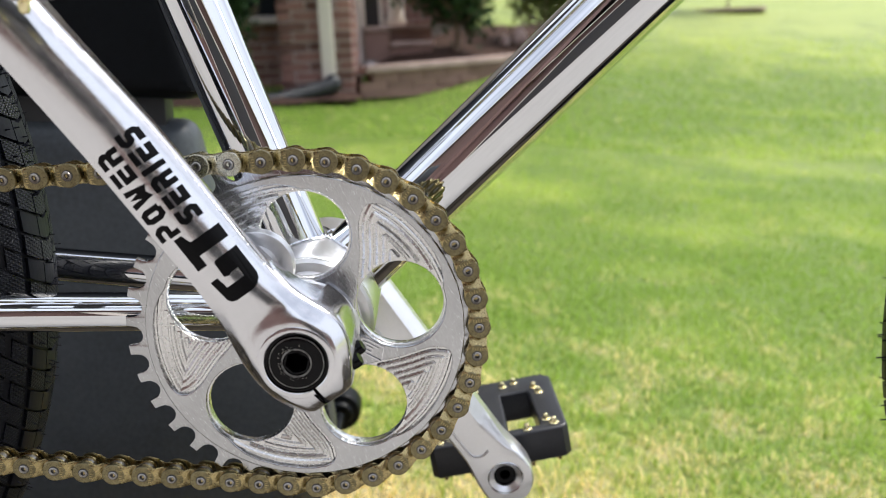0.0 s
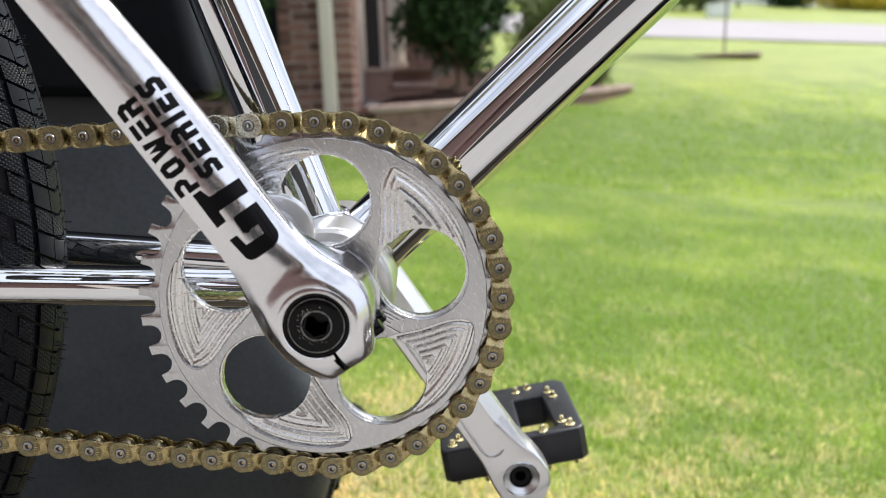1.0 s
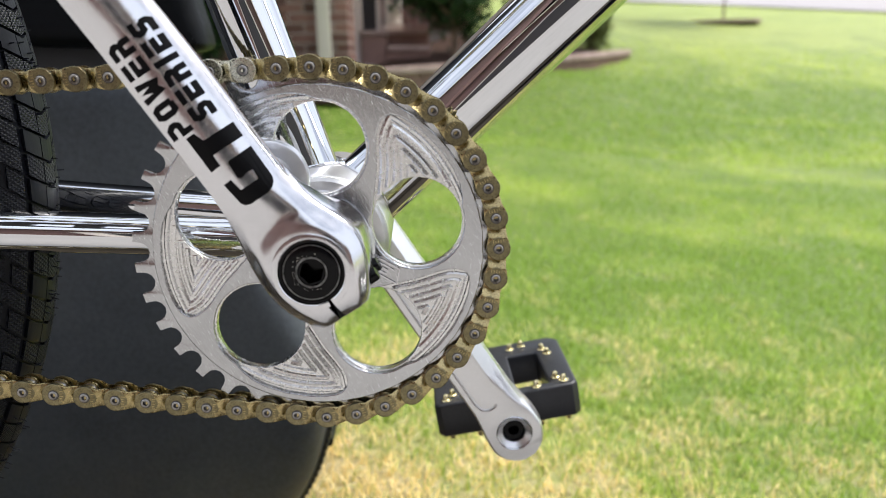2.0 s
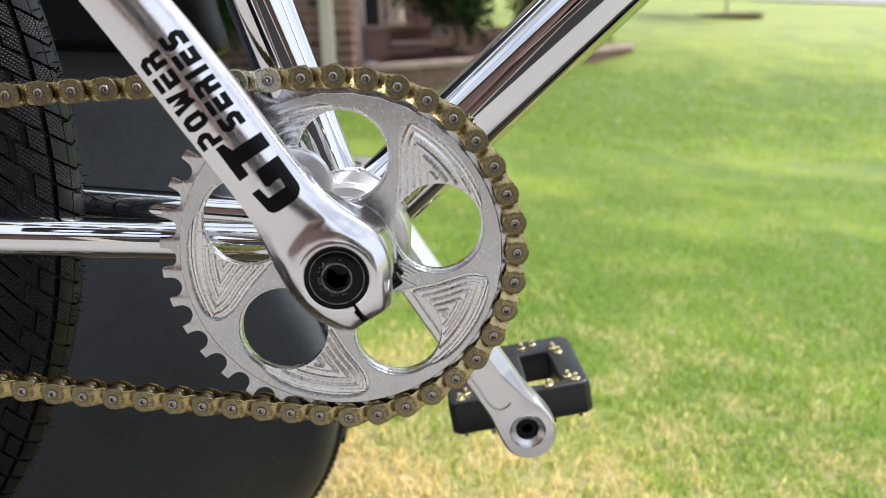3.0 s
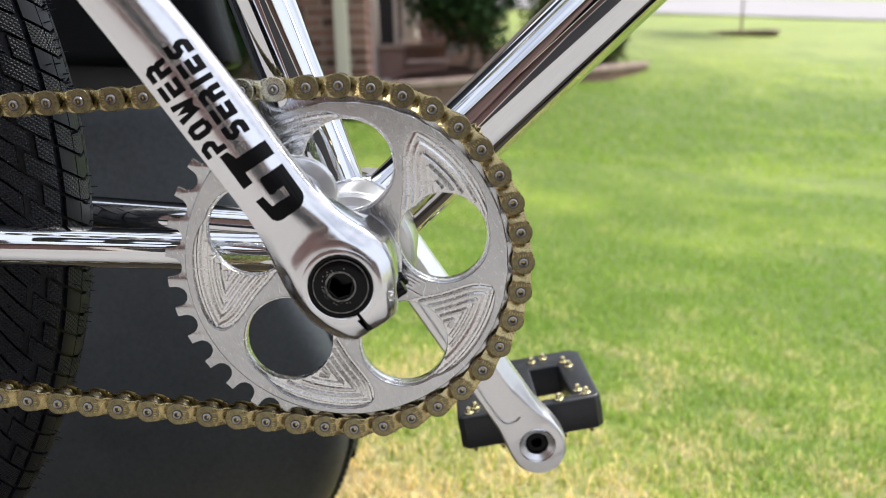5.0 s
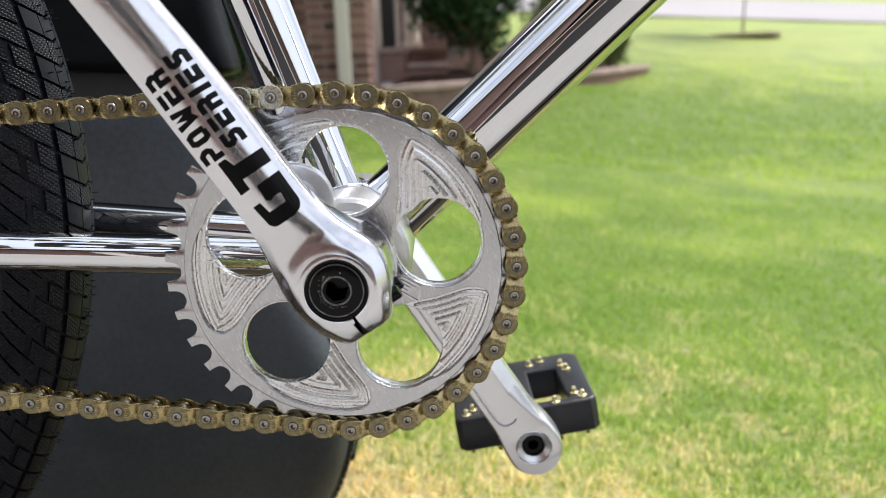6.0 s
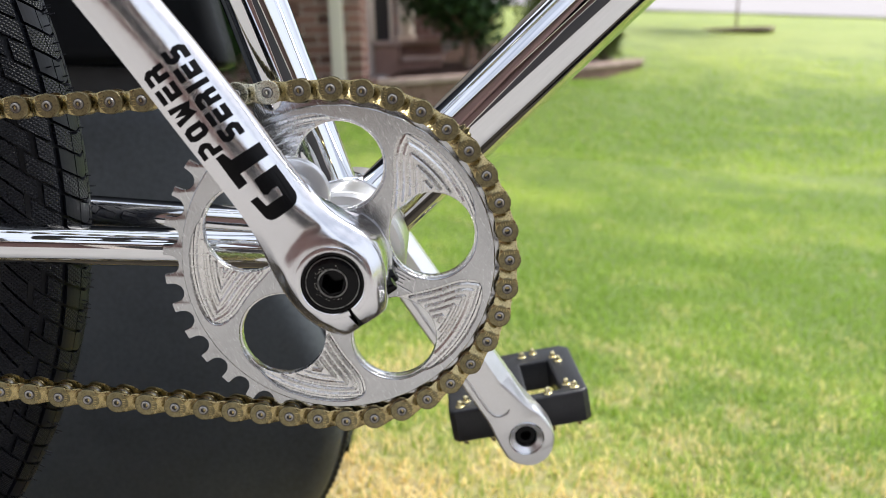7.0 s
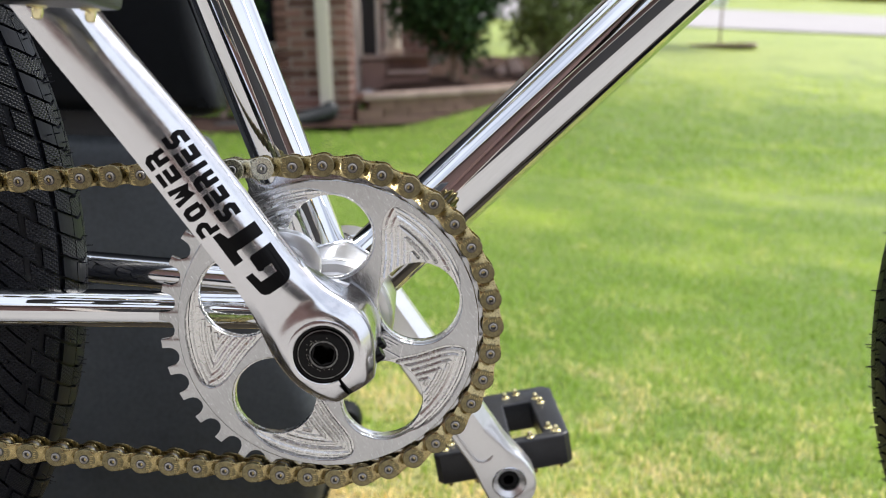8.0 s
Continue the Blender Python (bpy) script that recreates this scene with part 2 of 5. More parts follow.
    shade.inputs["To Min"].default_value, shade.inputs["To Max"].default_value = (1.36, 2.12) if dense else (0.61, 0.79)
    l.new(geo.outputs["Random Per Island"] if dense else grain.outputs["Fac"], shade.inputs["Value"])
    sc = n.new("ShaderNodeVectorMath")
    sc.operation = "SCALE"
    l.new(straw.outputs["Result"], sc.inputs[0])
    l.new(shade.outputs[0], sc.inputs["Scale"])
    l.new(sc.outputs[0], b.inputs["Base Color"])
    if dense:
        thin = n.new("ShaderNodeBsdfTranslucent")
        l.new(sc.outputs[0], thin.inputs["Color"])
        mixed = n.new("ShaderNodeMixShader")
        mixed.inputs["Fac"].default_value = 0.5
        l.new(b.outputs[0], mixed.inputs[1])
        l.new(thin.outputs[0], mixed.inputs[2])
        l.new(mixed.outputs[0], n["Material Output"].inputs["Surface"])
    if not dense:
        bn = n.new("ShaderNodeBump")
        bn.inputs["Distance"].default_value = 0.012
        l.new(grain.outputs["Fac"], bn.inputs["Height"])
        l.new(bn.outputs["Normal"], b.inputs["Normal"])
    return m


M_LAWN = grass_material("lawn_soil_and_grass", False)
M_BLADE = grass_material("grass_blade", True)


def tyre_material(name, knurl):
    """Black rubber; knurled treads get a fine diamond relief."""
    m = material(name, (0.0060, 0.0070, 0.0110), 0.46, 0, 0.3, 40, 500, 0.00006, 900, spec=0.24)
    if knurl:
        n, l = m.node_tree.nodes, m.node_tree.links
        uv = n.new("ShaderNodeUVMap")
        sep = n.new("ShaderNodeSeparateXYZ")
        l.new(uv.outputs["UV"], sep.inputs[0])
        waves = []
        for sign in (1, -1):
            comb = n.new("ShaderNodeMath")
            comb.operation = "ADD" if sign > 0 else "SUBTRACT"
            l.new(sep.outputs["X"], comb.inputs[0])
            l.new(sep.outputs["Y"], comb.inputs[1])
            f = n.new("ShaderNodeMath")
            f.operation = "MULTIPLY"
            f.inputs[1].default_value = 2 * math.pi / 0.0021
            l.new(comb.outputs[0], f.inputs[0])
            s = n.new("ShaderNodeMath")
            s.operation = "SINE"
            l.new(f.outputs[0], s.inputs[0])
            waves.append(s)
        mx = n.new("ShaderNodeMath")
        mx.operation = "MAXIMUM"
        l.new(waves[0].outputs[0], mx.inputs[0])
        l.new(waves[1].outputs[0], mx.inputs[1])
        bn = n.new("ShaderNodeBump")
        bn.inputs["Distance"].default_value = 0.00016
        l.new(mx.outputs[0], bn.inputs["Height"])
        l.new(bn.outputs["Normal"], n["Principled BSDF"].inputs["Normal"])
    return m


M_TYRE = tyre_material("tyre_rubber", False)
M_TREAD = tyre_material("knurled_tread_rubber", True)


# ---- mesh helpers ----
def part(name, bm, mat, parent=None, label="", smooth=False, m=None):
    """Links a bmesh as one mesh object under a thing or a part."""
    me = bpy.data.meshes.new(name)
    bm.to_mesh(me)
    bm.free()
    me.materials.append(mat)
    if smooth:
        for p in me.polygons:
            p.use_smooth = True
        me.set_sharp_from_angle(angle=radians(35))
    ob = new(name, me)
    if parent is not None:
        ob.parent = parent
    if m is not None:
        ob.matrix_basis = m
    return tagged(ob, label) if label else ob


def empty(name, m, label, category, group=""):
    ob = new(name)
    ob.matrix_basis = m
    return tagged(ob, label, category, group)


def add_box(bm, lo, hi, bevel=0.0, m=None):
    made = bmesh.ops.create_cube(bm, size=1.0)["verts"]
    c = [(a + b) / 2 for a, b in zip(lo, hi)]
    s = [b - a for a, b in zip(lo, hi)]
    for v in made:
        v.co = Vector([c[i] + v.co[i] * s[i] for i in range(3)])
    if bevel:
        edges = {e for v in made for e in v.link_edges}
        out = bmesh.ops.bevel(bm, geom=list(edges), offset=bevel, segments=2, affect="EDGES", profile=0.6)
        made = list({v for f in out["faces"] for v in f.verts} | {v for v in made if v.is_valid})
    if m is not None:
        for v in made:
            v.co = m @ v.co
    return made


def box_bm(lo, hi, bevel=0.0, m=None):
    bm = bmesh.new()
    add_box(bm, lo, hi, bevel, m)
    return bm


def add_tube(bm, pts, radii, seg=24, caps=True):
    """A round tube along points, with a radius at each."""
    pts = [Vector(p) for p in pts]
    rings, n0 = [], None
    for i, p in enumerate(pts):
        t = (pts[min(i + 1, len(pts) - 1)] - pts[max(i - 1, 0)]).normalized()
        if n0 is None:
            n0 = t.orthogonal().normalized()
        n0 = (n0 - t * n0.dot(t)).normalized()
        b = t.cross(n0)
        r = radii[i] if isinstance(radii, (list, tuple)) else radii
        rings.append([bm.verts.new(p + (n0 * math.cos(a) + b * math.sin(a)) * r) for a in (2 * math.pi * k / seg for k in range(seg))])
    for a, b in zip(rings, rings[1:]):
        for k in range(seg):
            bm.faces.new((a[k], a[(k + 1) % seg], b[(k + 1) % seg], b[k]))
    if caps:
        bm.faces.new(list(reversed(rings[0])))
        bm.faces.new(rings[-1])


def tube_bm(pts, radii, seg=24, caps=True):
    bm = bmesh.new()
    add_tube(bm, pts, radii, seg, caps)
    bmesh.ops.recalc_face_normals(bm, faces=bm.faces)
    return bm


def add_lathe(bm, profile, centre=(0, 0, 0), seg=48, closed=False, start=0.0):
    """Turns (radius, y) pairs about an axis along y."""
    cx, cy, cz = centre
    rings = []
    for r, y in profile:
        if r < 1e-6:
            rings.append([bm.verts.new((cx, cy + y, cz))])
        else:
            rings.append([bm.verts.new((cx + r * math.cos(start + 2 * math.pi * k / seg), cy + y, cz + r * math.sin(start + 2 * math.pi * k / seg))) for k in range(seg)])
    pairs = list(zip(rings, rings[1:])) + ([(rings[-1], rings[0])] if closed else [])
    for a, b in pairs:
        for k in range(seg):
            k2 = (k + 1) % seg
            if len(a) == 1 and len(b) > 1:
                bm.faces.new((a[0], b[k], b[k2]))
            elif len(b) == 1 and len(a) > 1:
                bm.faces.new((a[k], b[0], a[k2]))
            elif len(a) > 1:
                bm.faces.new((a[k], b[k], b[k2], a[k2]))


def lathe_bm(profile, centre=(0, 0, 0), seg=48, closed=False, start=0.0):
    bm = bmesh.new()
    add_lathe(bm, profile, centre, seg, closed, start)
    bmesh.ops.recalc_face_normals(bm, faces=bm.faces)
    return bm


UPRIGHT = Matrix(((1, 0, 0, 0), (0, 0, -1, 0), (0, 1, 0, 0), (0, 0, 0, 1)))


def plate_bm(outlines, y_front, thick, bevel=0.0, res=1):
    """A flat plate in the x-z plane from closed outlines of (x, z); inner outlines become holes."""
    cu = bpy.data.curves.new("plate", "CURVE")
    cu.dimensions, cu.fill_mode = "2D", "BOTH"
    cu.extrude, cu.bevel_depth, cu.bevel_resolution = thick / 2 - bevel, bevel, res
    cu.offset = -bevel
    for pts in outlines:
        sp = cu.splines.new("POLY")
        sp.points.add(len(pts) - 1)
        for q, (x, z) in zip(sp.points, pts):
            q.co = (x, z, 0, 1)
        sp.use_cyclic_u = True
    ob = new("plate", cu)
    me = bpy.data.meshes.new_from_object(ob)
    bm = bmesh.new()
    bm.from_mesh(me)
    bpy.data.objects.remove(ob)
    bpy.data.curves.remove(cu)
    bpy.data.meshes.remove(me)
    bmesh.ops.remove_doubles(bm, verts=bm.verts, dist=1e-6)
    bm.transform(Matrix.Translation((0, y_front + thick / 2, 0)) @ UPRIGHT)
    return bm


def circle(cx, cz, r, n=48, a0=0.0):
    return [(cx + r * math.cos(a0 + 2 * math.pi * k / n), cz + r * math.sin(a0 + 2 * math.pi * k / n)) for k in range(n)]


def polar(r, deg):
    return (r * math.cos(radians(deg)), r * math.sin(radians(deg)))


# ---- ground ----
def land(x, y):
    """Height of the ground: it falls to the front of the bicycle and climbs to the street."""
    rise = np.interp(y, [-60, 0, 1, 3, 5.2, 6.5, 8, 12, 20, 30, 45, 80, 400], [-0.6, -0.055, -0.055, -0.085, -0.10, -0.015, 0.18, 0.69, 1.23, 2.45, 4.3, 7.0, 9.0])
    near = -0.11 * 3.0 * np.tanh(x / 3.0)
    far = -0.06 * (x - 0.35 * y)
    far = 8 * np.tanh(far / 8)
    w = np.clip((y - 1.0) / 6.0, 0, 1)
    w = w * w * (3 - 2 * w)
    return rise + near * (1 - w) + far * w


def axis_steps(*spans):
    out = []
    for a, b, n in spans:
        out += list(np.linspace(a, b, n, endpoint=False))
    return out + [spans[-1][1]]


def sheet_bm(xs, ys, height):
    bm = bmesh.new()
    rows = [[bm.verts.new((x, y, float(height(x, y)))) for x in xs] for y in ys]
    for r0, r1 in zip(rows, rows[1:]):
        for k in range(len(xs) - 1):
            bm.faces.new((r0[k], r0[k + 1], r1[k + 1], r1[k]))
    return bm


XS = axis_steps((-300, -30, 9), (-30, -4, 14), (-4, 8, 49), (8, 60, 27), (60, 300, 8))
YS = axis_steps((-60, -8, 10), (-8, 0, 10), (0, 10, 51), (10, 60, 51), (60, 400, 12))


def lawn_height(x, y):
    bumpy = 0.035 * noise.noise(Vector((x * 0.5, y * 0.5, 0))) + 0.012 * noise.noise(Vector((x * 2.1, y * 2.1, 3)))
    swell = 0.12 * math.exp(-((x - 1.05) / 0.75) ** 2 - ((y - 6.2) / 0.8) ** 2) - 0.05 * math.exp(-((x + 0.2) / 0.45) ** 2 - ((y - 5.3) / 0.6) ** 2)
    return land(x, y) + swell + bumpy * min(1, max(0, y - 0.5)) - (0.10 if y < 0.1 else 0.0)


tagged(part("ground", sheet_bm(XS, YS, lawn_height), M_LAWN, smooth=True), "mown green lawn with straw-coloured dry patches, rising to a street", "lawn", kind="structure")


def drive_height(x, y):
    return -0.019 - 0.11 * 3.0 * math.tanh(x / 3.0)


drive = sheet_bm(axis_steps((-9, 9, 36)), axis_steps((-5.4, -0.140, 12)), drive_height)
ret = bmesh.ops.extrude_face_region(drive, geom=list(drive.faces))
for v in [g for g in ret["geom"] if isinstance(g, bmesh.types.BMVert)]:
    v.co.z -= 0.12
bmesh.ops.recalc_face_normals(drive, faces=drive.faces)
tagged(part("pavement_drive", drive, M_CONCRETE), "pale sloping concrete driveway beside the lawn", "driveway", kind="structure")


# unseen dark strip below the bicycle, added to darken the tubes' lower reflections
tagged(part("dark_strip", sheet_bm(axis_steps((-9, 9, 60)), axis_steps((-0.147, 0.17, 6)), lambda x, y: drive_height(x, y) + 0.001 + 0.004 * noise.noise(Vector((x * 9, y * 9, 0)))), M_DARKSTRIP, smooth=True),
       "unseen dark strip added between the drive and the lawn to darken reflections", "soil", kind="structure")


def street_height(x, y):
    return land(x, y) + 0.035


tagged(part("road", sheet_bm(axis_steps((-40, 60, 60)), axis_steps((20.5, 29, 8)), street_height), M_STREET, smooth=True),
       "pale grey street beyond the lawn", "street", kind="structure")

# ---- bicycle: parts are laid out about its bottom bracket, then the whole is leaned down the slope ----
BB_Z, MID, LEAN = 0.295, 0.008, 3.4
ORIGIN = Vector((0, MID, 0.04))
SLOPE = pose(0, 0, BB_Z, 0, LEAN, 0) @ Matrix.Translation((0, 0, -BB_Z))
REAR, FRONT, WHEEL_R = Vector((-0.4355, MID, 0.3075)), Vector((0.5918, MID, 0.306)), 0.305
bicycle = empty("bicycle", SLOPE @ Matrix.Translation(ORIGIN), "chrome BMX bicycle with polished cranks and a gold chain", "bicycle")


def bike(name, bm, mat, parent=None, label="", smooth=True):
    bm.transform(Matrix.Translation(-ORIGIN))
    return part(name, bm, mat, parent or bicycle, label, smooth)


def along(deg, d, y=MID, off=0.0):
    c, s = math.cos(radians(deg)), math.sin(radians(deg))
    return (d * c - off * s, y, BB_Z + d * s + off * c)


bike("bottom_bracket_shell", lathe_bm([(0.0200, -0.031), (0.0277, -0.031), (0.0284, -0.029), (0.0284, 0.045), (0.0277, 0.047), (0.0200, 0.047)], (0, 0, BB_Z), 64, True), M_FARARM)
bike("bearing_cup", lathe_bm([(0.012, -0.0315), (0.0268, -0.0315), (0.0276, -0.0322), (0.0276, -0.0340), (0.0262, -0.0352), (0.0225, -0.0355), (0.0215, -0.0385), (0.0125, -0.0390), (0.012, -0.037)], (0, 0, BB_Z), 64, True), M_FARARM, label="silver bottom bracket cup")
bike("down_tube", tube_bm([along(46, d, off=-0.0010 - 0.0110 * min(d, 0.30)) for d in (0.012, 0.03, 0.10, 0.20, 0.30, 0.60)], [0.0178 + 0.0032 * min(d, 0.30) for d in (0.012, 0.03, 0.10, 0.20, 0.30, 0.60)], 72), M_CHROME)
bike("seat_tube", tube_bm([along(111.3, 0.012, off=0.0026), along(111.3, 0.03, off=0.0026), along(111.3, 0.34, off=0.0026)], 0.0146, 64), M_CHROME)
for nm, deg, r in (("down_tube_weld", 46, 0.0180), ("seat_tube_weld", 111.0, 0.0148)):
    d = Vector((math.cos(radians(deg)), 0, math.sin(radians(deg))))
    line = []
    for k in range(97):
        a = 2 * math.pi * k / 96
        p = Vector((-d.z, 0, d.x)) * math.cos(a) + Vector((0, 1, 0)) * math.sin(a)
        h = math.sqrt(max(0.0286 ** 2 - (r * math.cos(a)) ** 2, 0)) + 0.0004
        line.append(Vector((0, MID, BB_Z)) + d * h + p * r)
    bike(nm, tube_bm(line, [0.0007 + 0.00008 * math.sin(k * 1.9) for k in range(97)], 10), M_ALU)
for side, name in ((-1, "chain_stay"), (1, "chain_stay")):
    pts = []
    for k in range(15):
        s = k / 14
        x = -0.012 - s * 0.4205
        spread = 0.018 + 0.022 * min(1, s * 2.6) ** 1.3 + 0.012 * s
        z = 0.2895 + 0.0180 * s if side < 0 else 0.2935 + 0.0045 * s
        pts.append((x, MID + side * spread, z))
    bike(name, tube_bm(pts, [0.0090] * 12 + [0.0086, 0.008, 0.008], 40), M_CHROME)
    bike("dropout", box_bm((-0.455, MID + side * 0.052 - 0.0025, 0.280), (-0.412, MID + side * 0.052 + 0.0025, 0.324), 0.002), M_CHROME)
hx, hz = along(46, 0.585)[0], along(46, 0.585)[2]
bike("top_tube", tube_bm([along(111.3, 0.232, off=0.0026), (hx - 0.004, MID, hz + 0.030)], 0.0170, 48), M_CHROME)
for side in (-1, 1):
    bike("seat_stay", tube_bm([(-0.425, MID + side * 0.052, 0.313), (-0.30, MID + side * 0.050, 0.405), along(111.3, 0.226, MID + side * 0.017, 0.008)], 0.0080, 24), M_CHROME)
bike("head_tube", tube_bm([(hx + 0.018, MID, hz - 0.055), (hx - 0.018, MID, hz + 0.055)], 0.022, 40), M_CHROME)
for side in (-1, 1):
    bike("fork_leg", tube_bm([(hx + 0.022, MID, hz - 0.064), (hx + 0.026, MID + side * 0.036, hz - 0.085), (FRONT.x - 0.01, MID + side * 0.052, FRONT.z + 0.05), (FRONT.x, MID + side * 0.054, FRONT.z)], [0.014, 0.014, 0.011, 0.010], 32), M_CHROME)
# chainring: 36 teeth, five round windows, milled pockets with nested chevrons
PITCH = 0.0127
R36 = PITCH / 2 / math.sin(math.pi / 36)
RING_F, RING_M, RING_B, CHAIN_Y = -0.0493, -0.0478, -0.0433, -0.0463
FIRST = 92.6
WINDOW_C, WINDOW_R = 0.0415, 0.0183


def at_bb(pts):
    return [(x, z + BB_Z) for x, z in pts]


teeth = []
for k in range(36):
    a = FIRST + 10 * k
    cx, cz = polar(R36, a)
    for s in (82, 60, 30, 0, -30, -60, -82):
        dx, dz = polar(0.0041, a + 180 + s)
        teeth.append((cx + dx, cz + dz))
    teeth += [polar(0.0754, a + 5 - 1.55), polar(0.0754, a + 5 + 1.55)]
windows = [polar(WINDOW_C, 18 + 72 * k) for k in range(5)]
chainring = bike("chainring", plate_bm([at_bb(teeth)] + [at_bb(circle(x, z, WINDOW_R + 0.0007, 72)) for x, z in windows] + [at_bb(circle(0, 0, 0.012, 48))], RING_F + 0.0017, 0.0030, 0.0004), M_RING,
                 label="silver machined chainring with round windows")
bike("web", plate_bm([at_bb(circle(0, 0, 0.0668, 180))] + [at_bb(circle(x, z, WINDOW_R, 72)) for x, z in windows] + [at_bb(circle(0, 0, 0.012, 48))], RING_M, RING_B - RING_M, 0.0003), M_GROOVE, chainring, "", False)


def spoke_face_outline(theta):
    """A window joined with its pocket, as one opening of the face plate."""
    lip = [(0.0606, 1), (0.0620, 5), (0.0632, 10), (0.0637, 16), (0.0638, 24), (0.0638, 32), (0.0637, 38), (0.0632, 42.5), (0.0622, 45.2), (0.0608, 46.8), (0.059, 47.6),
           (0.056, 47.6), (0.0525, 46.8), (0.049, 45.0), (0.0455, 42.4), (0.042, 39.4), (0.0385, 36.2), (0.035, 32.8), (0.0318, 28.5), (0.029, 23.5), (0.0266, 18.5)]
    pts = [polar(r, a + theta) for r, a in lip]
    cx, cz = polar(WINDOW_C, theta)
    rr = WINDOW_R + 0.0008
    for k in range(37):
        pts.append((cx + rr * math.cos(radians(theta + 158 + k * 200 / 36)), cz + rr * math.sin(radians(theta + 158 + k * 200 / 36))))
    return pts


face = bike("face_plate", plate_bm([at_bb(circle(0, 0, 0.0668, 180))] + [at_bb(spoke_face_outline(18 + 72 * k)) for k in range(5)] + [at_bb(circle(0, 0, 0.012, 48))],
                                   RING_F, RING_M - RING_F - 0.0001, 0.00065, 2), M_RING, chainring, "", False)


def chevron(bm, theta, inset, radius):
    """One raised V that follows the pocket's outer and inner sides."""
    inner = [(0.0640, 47.0), (0.0605, 47.4), (0.056, 47.4), (0.0525, 46.6), (0.049, 44.8), (0.0455, 42.2), (0.042, 39.2), (0.0385, 36.0), (0.035, 32.6), (0.032, 28.5)]
    pts = [Vector(polar(r, a)) for r, a in inner]
    moved = []
    for i, p in enumerate(pts):
        t = (pts[min(i + 1, len(pts) - 1)] - pts[max(i - 1, 0)]).normalized()
        moved.append(p + Vector((-t.y, t.x)) * inset)
    limit = 0.0634 - inset
    line = []
    for p, q in zip(moved, moved[1:]):
        for s in range(6):
            w = p.lerp(q, s / 6)
            if w.length < limit:
                line.append(w)
    centre = Vector((WINDOW_C, 0))
    line = [w for w in line if (w - centre).length > WINDOW_R + 0.0004]
    if len(line) < 3:
        return
    corner = math.degrees(math.atan2(line[0].y, line[0].x))
    arc = []
    a = corner
    while a > 2:
        w = Vector(polar(limit, a))
        if (w - centre).length < WINDOW_R + 0.0006:
            break
        arc.append(w)
        a -= 1.5
    path = list(reversed(line)) + arc
    c, s = math.cos(radians(theta)), math.sin(radians(theta))
    add_tube(bm, [(w.x * c - w.y * s, RING_M + 0.0003, BB_Z + w.x * s + w.y * c) for w in path], radius, 8)


for k in range(5):
    for j in range(5):
        bm = bmesh.new()
        chevron(bm, 18 + 72 * k, 0.0020 + 0.0027 * j, 0.00115)
        if not bm.faces:
            bm.free()
            continue
        bmesh.ops.recalc_face_normals(bm, faces=bm.faces)
        bike("milled_chevron", bm, M_GROOVE, chainring)
bike("hub_collar", lathe_bm([(0.012, RING_F - 0.0014), (0.0200, RING_F - 0.0014), (0.0220, RING_F - 0.0009), (0.0229, RING_F + 0.0002), (0.0229, RING_F + 0.001), (0.012, RING_F + 0.001)], (0, 0, BB_Z), 72, True), M_FARARM, chainring)
bm = bmesh.new()
m_logo = Matrix.Translation((0.0268, RING_F, 0.2882)) @ Matrix.Rotation(radians(29), 4, "Y")
for x0, z0, x1, z1 in ((-6.4, -3.2, 6.4, -2.8), (-6.4, 2.8, 6.4, 3.2), (-6.4, -2.8, -6.0, 2.8), (6.0, -2.8, 6.4, 2.8), (-3.4, 1.3, 3.8, 1.7), (-3.4, -1.7, 1.4, -1.3), (-3.4, -1.3, -3.0, 1.3), (-1.6, 0, 1.4, 0.4), (1.0, -1.3, 1.4, 0)):
    made = add_box(bm, (x0 / 1000 - 0.0001, -0.0006, z0 / 1000 - 0.0001), (x1 / 1000 + 0.0001, 0.0002, z1 / 1000 + 0.0001), 0.0002)
    for v in made:
        v.co = m_logo @ Vector((v.co.x - 0.35 * v.co.z, v.co.y, v.co.z))
bike("engraved_mark", bm, M_ALU, chainring)

# chain
COG_R, COG_Z = 0.0326, 0.2975


def chain_path():
    """Pins round the ring, then the two runs back to the rear cog."""
    pins = [Vector((R36 * math.cos(radians(FIRST - 10 * k)), 0, BB_Z + R36 * math.sin(radians(FIRST - 10 * k)))) for k in range(0, 19)]
    top, low = [], []
    start, end = pins[0], Vector((REAR.x + 0.004, 0, COG_Z + COG_R))
    n = int((start - end).length / PITCH)
    d = (end - start).normalized()
    for k in range(1, n + 1):
        top.append(start + d * PITCH * k)
    start, end = pins[-1], Vector((REAR.x + 0.004, 0, COG_Z - COG_R))
    d = (end - start).normalized()
    for k in range(1, n + 1):
        sag = -0.0045 * math.sin(math.pi * k / n)
        low.append(start + d * PITCH * k + Vector((0, 0, sag)))
    back = []
    for k in range(1, 11):
        a = radians(90 + 180 * k / 11)
        back.append(Vector((REAR.x + 0.004 + COG_R * math.cos(a), 0, COG_Z + COG_R * math.sin(a))))
    return list(reversed(back)) + list(reversed(top)) + pins + low


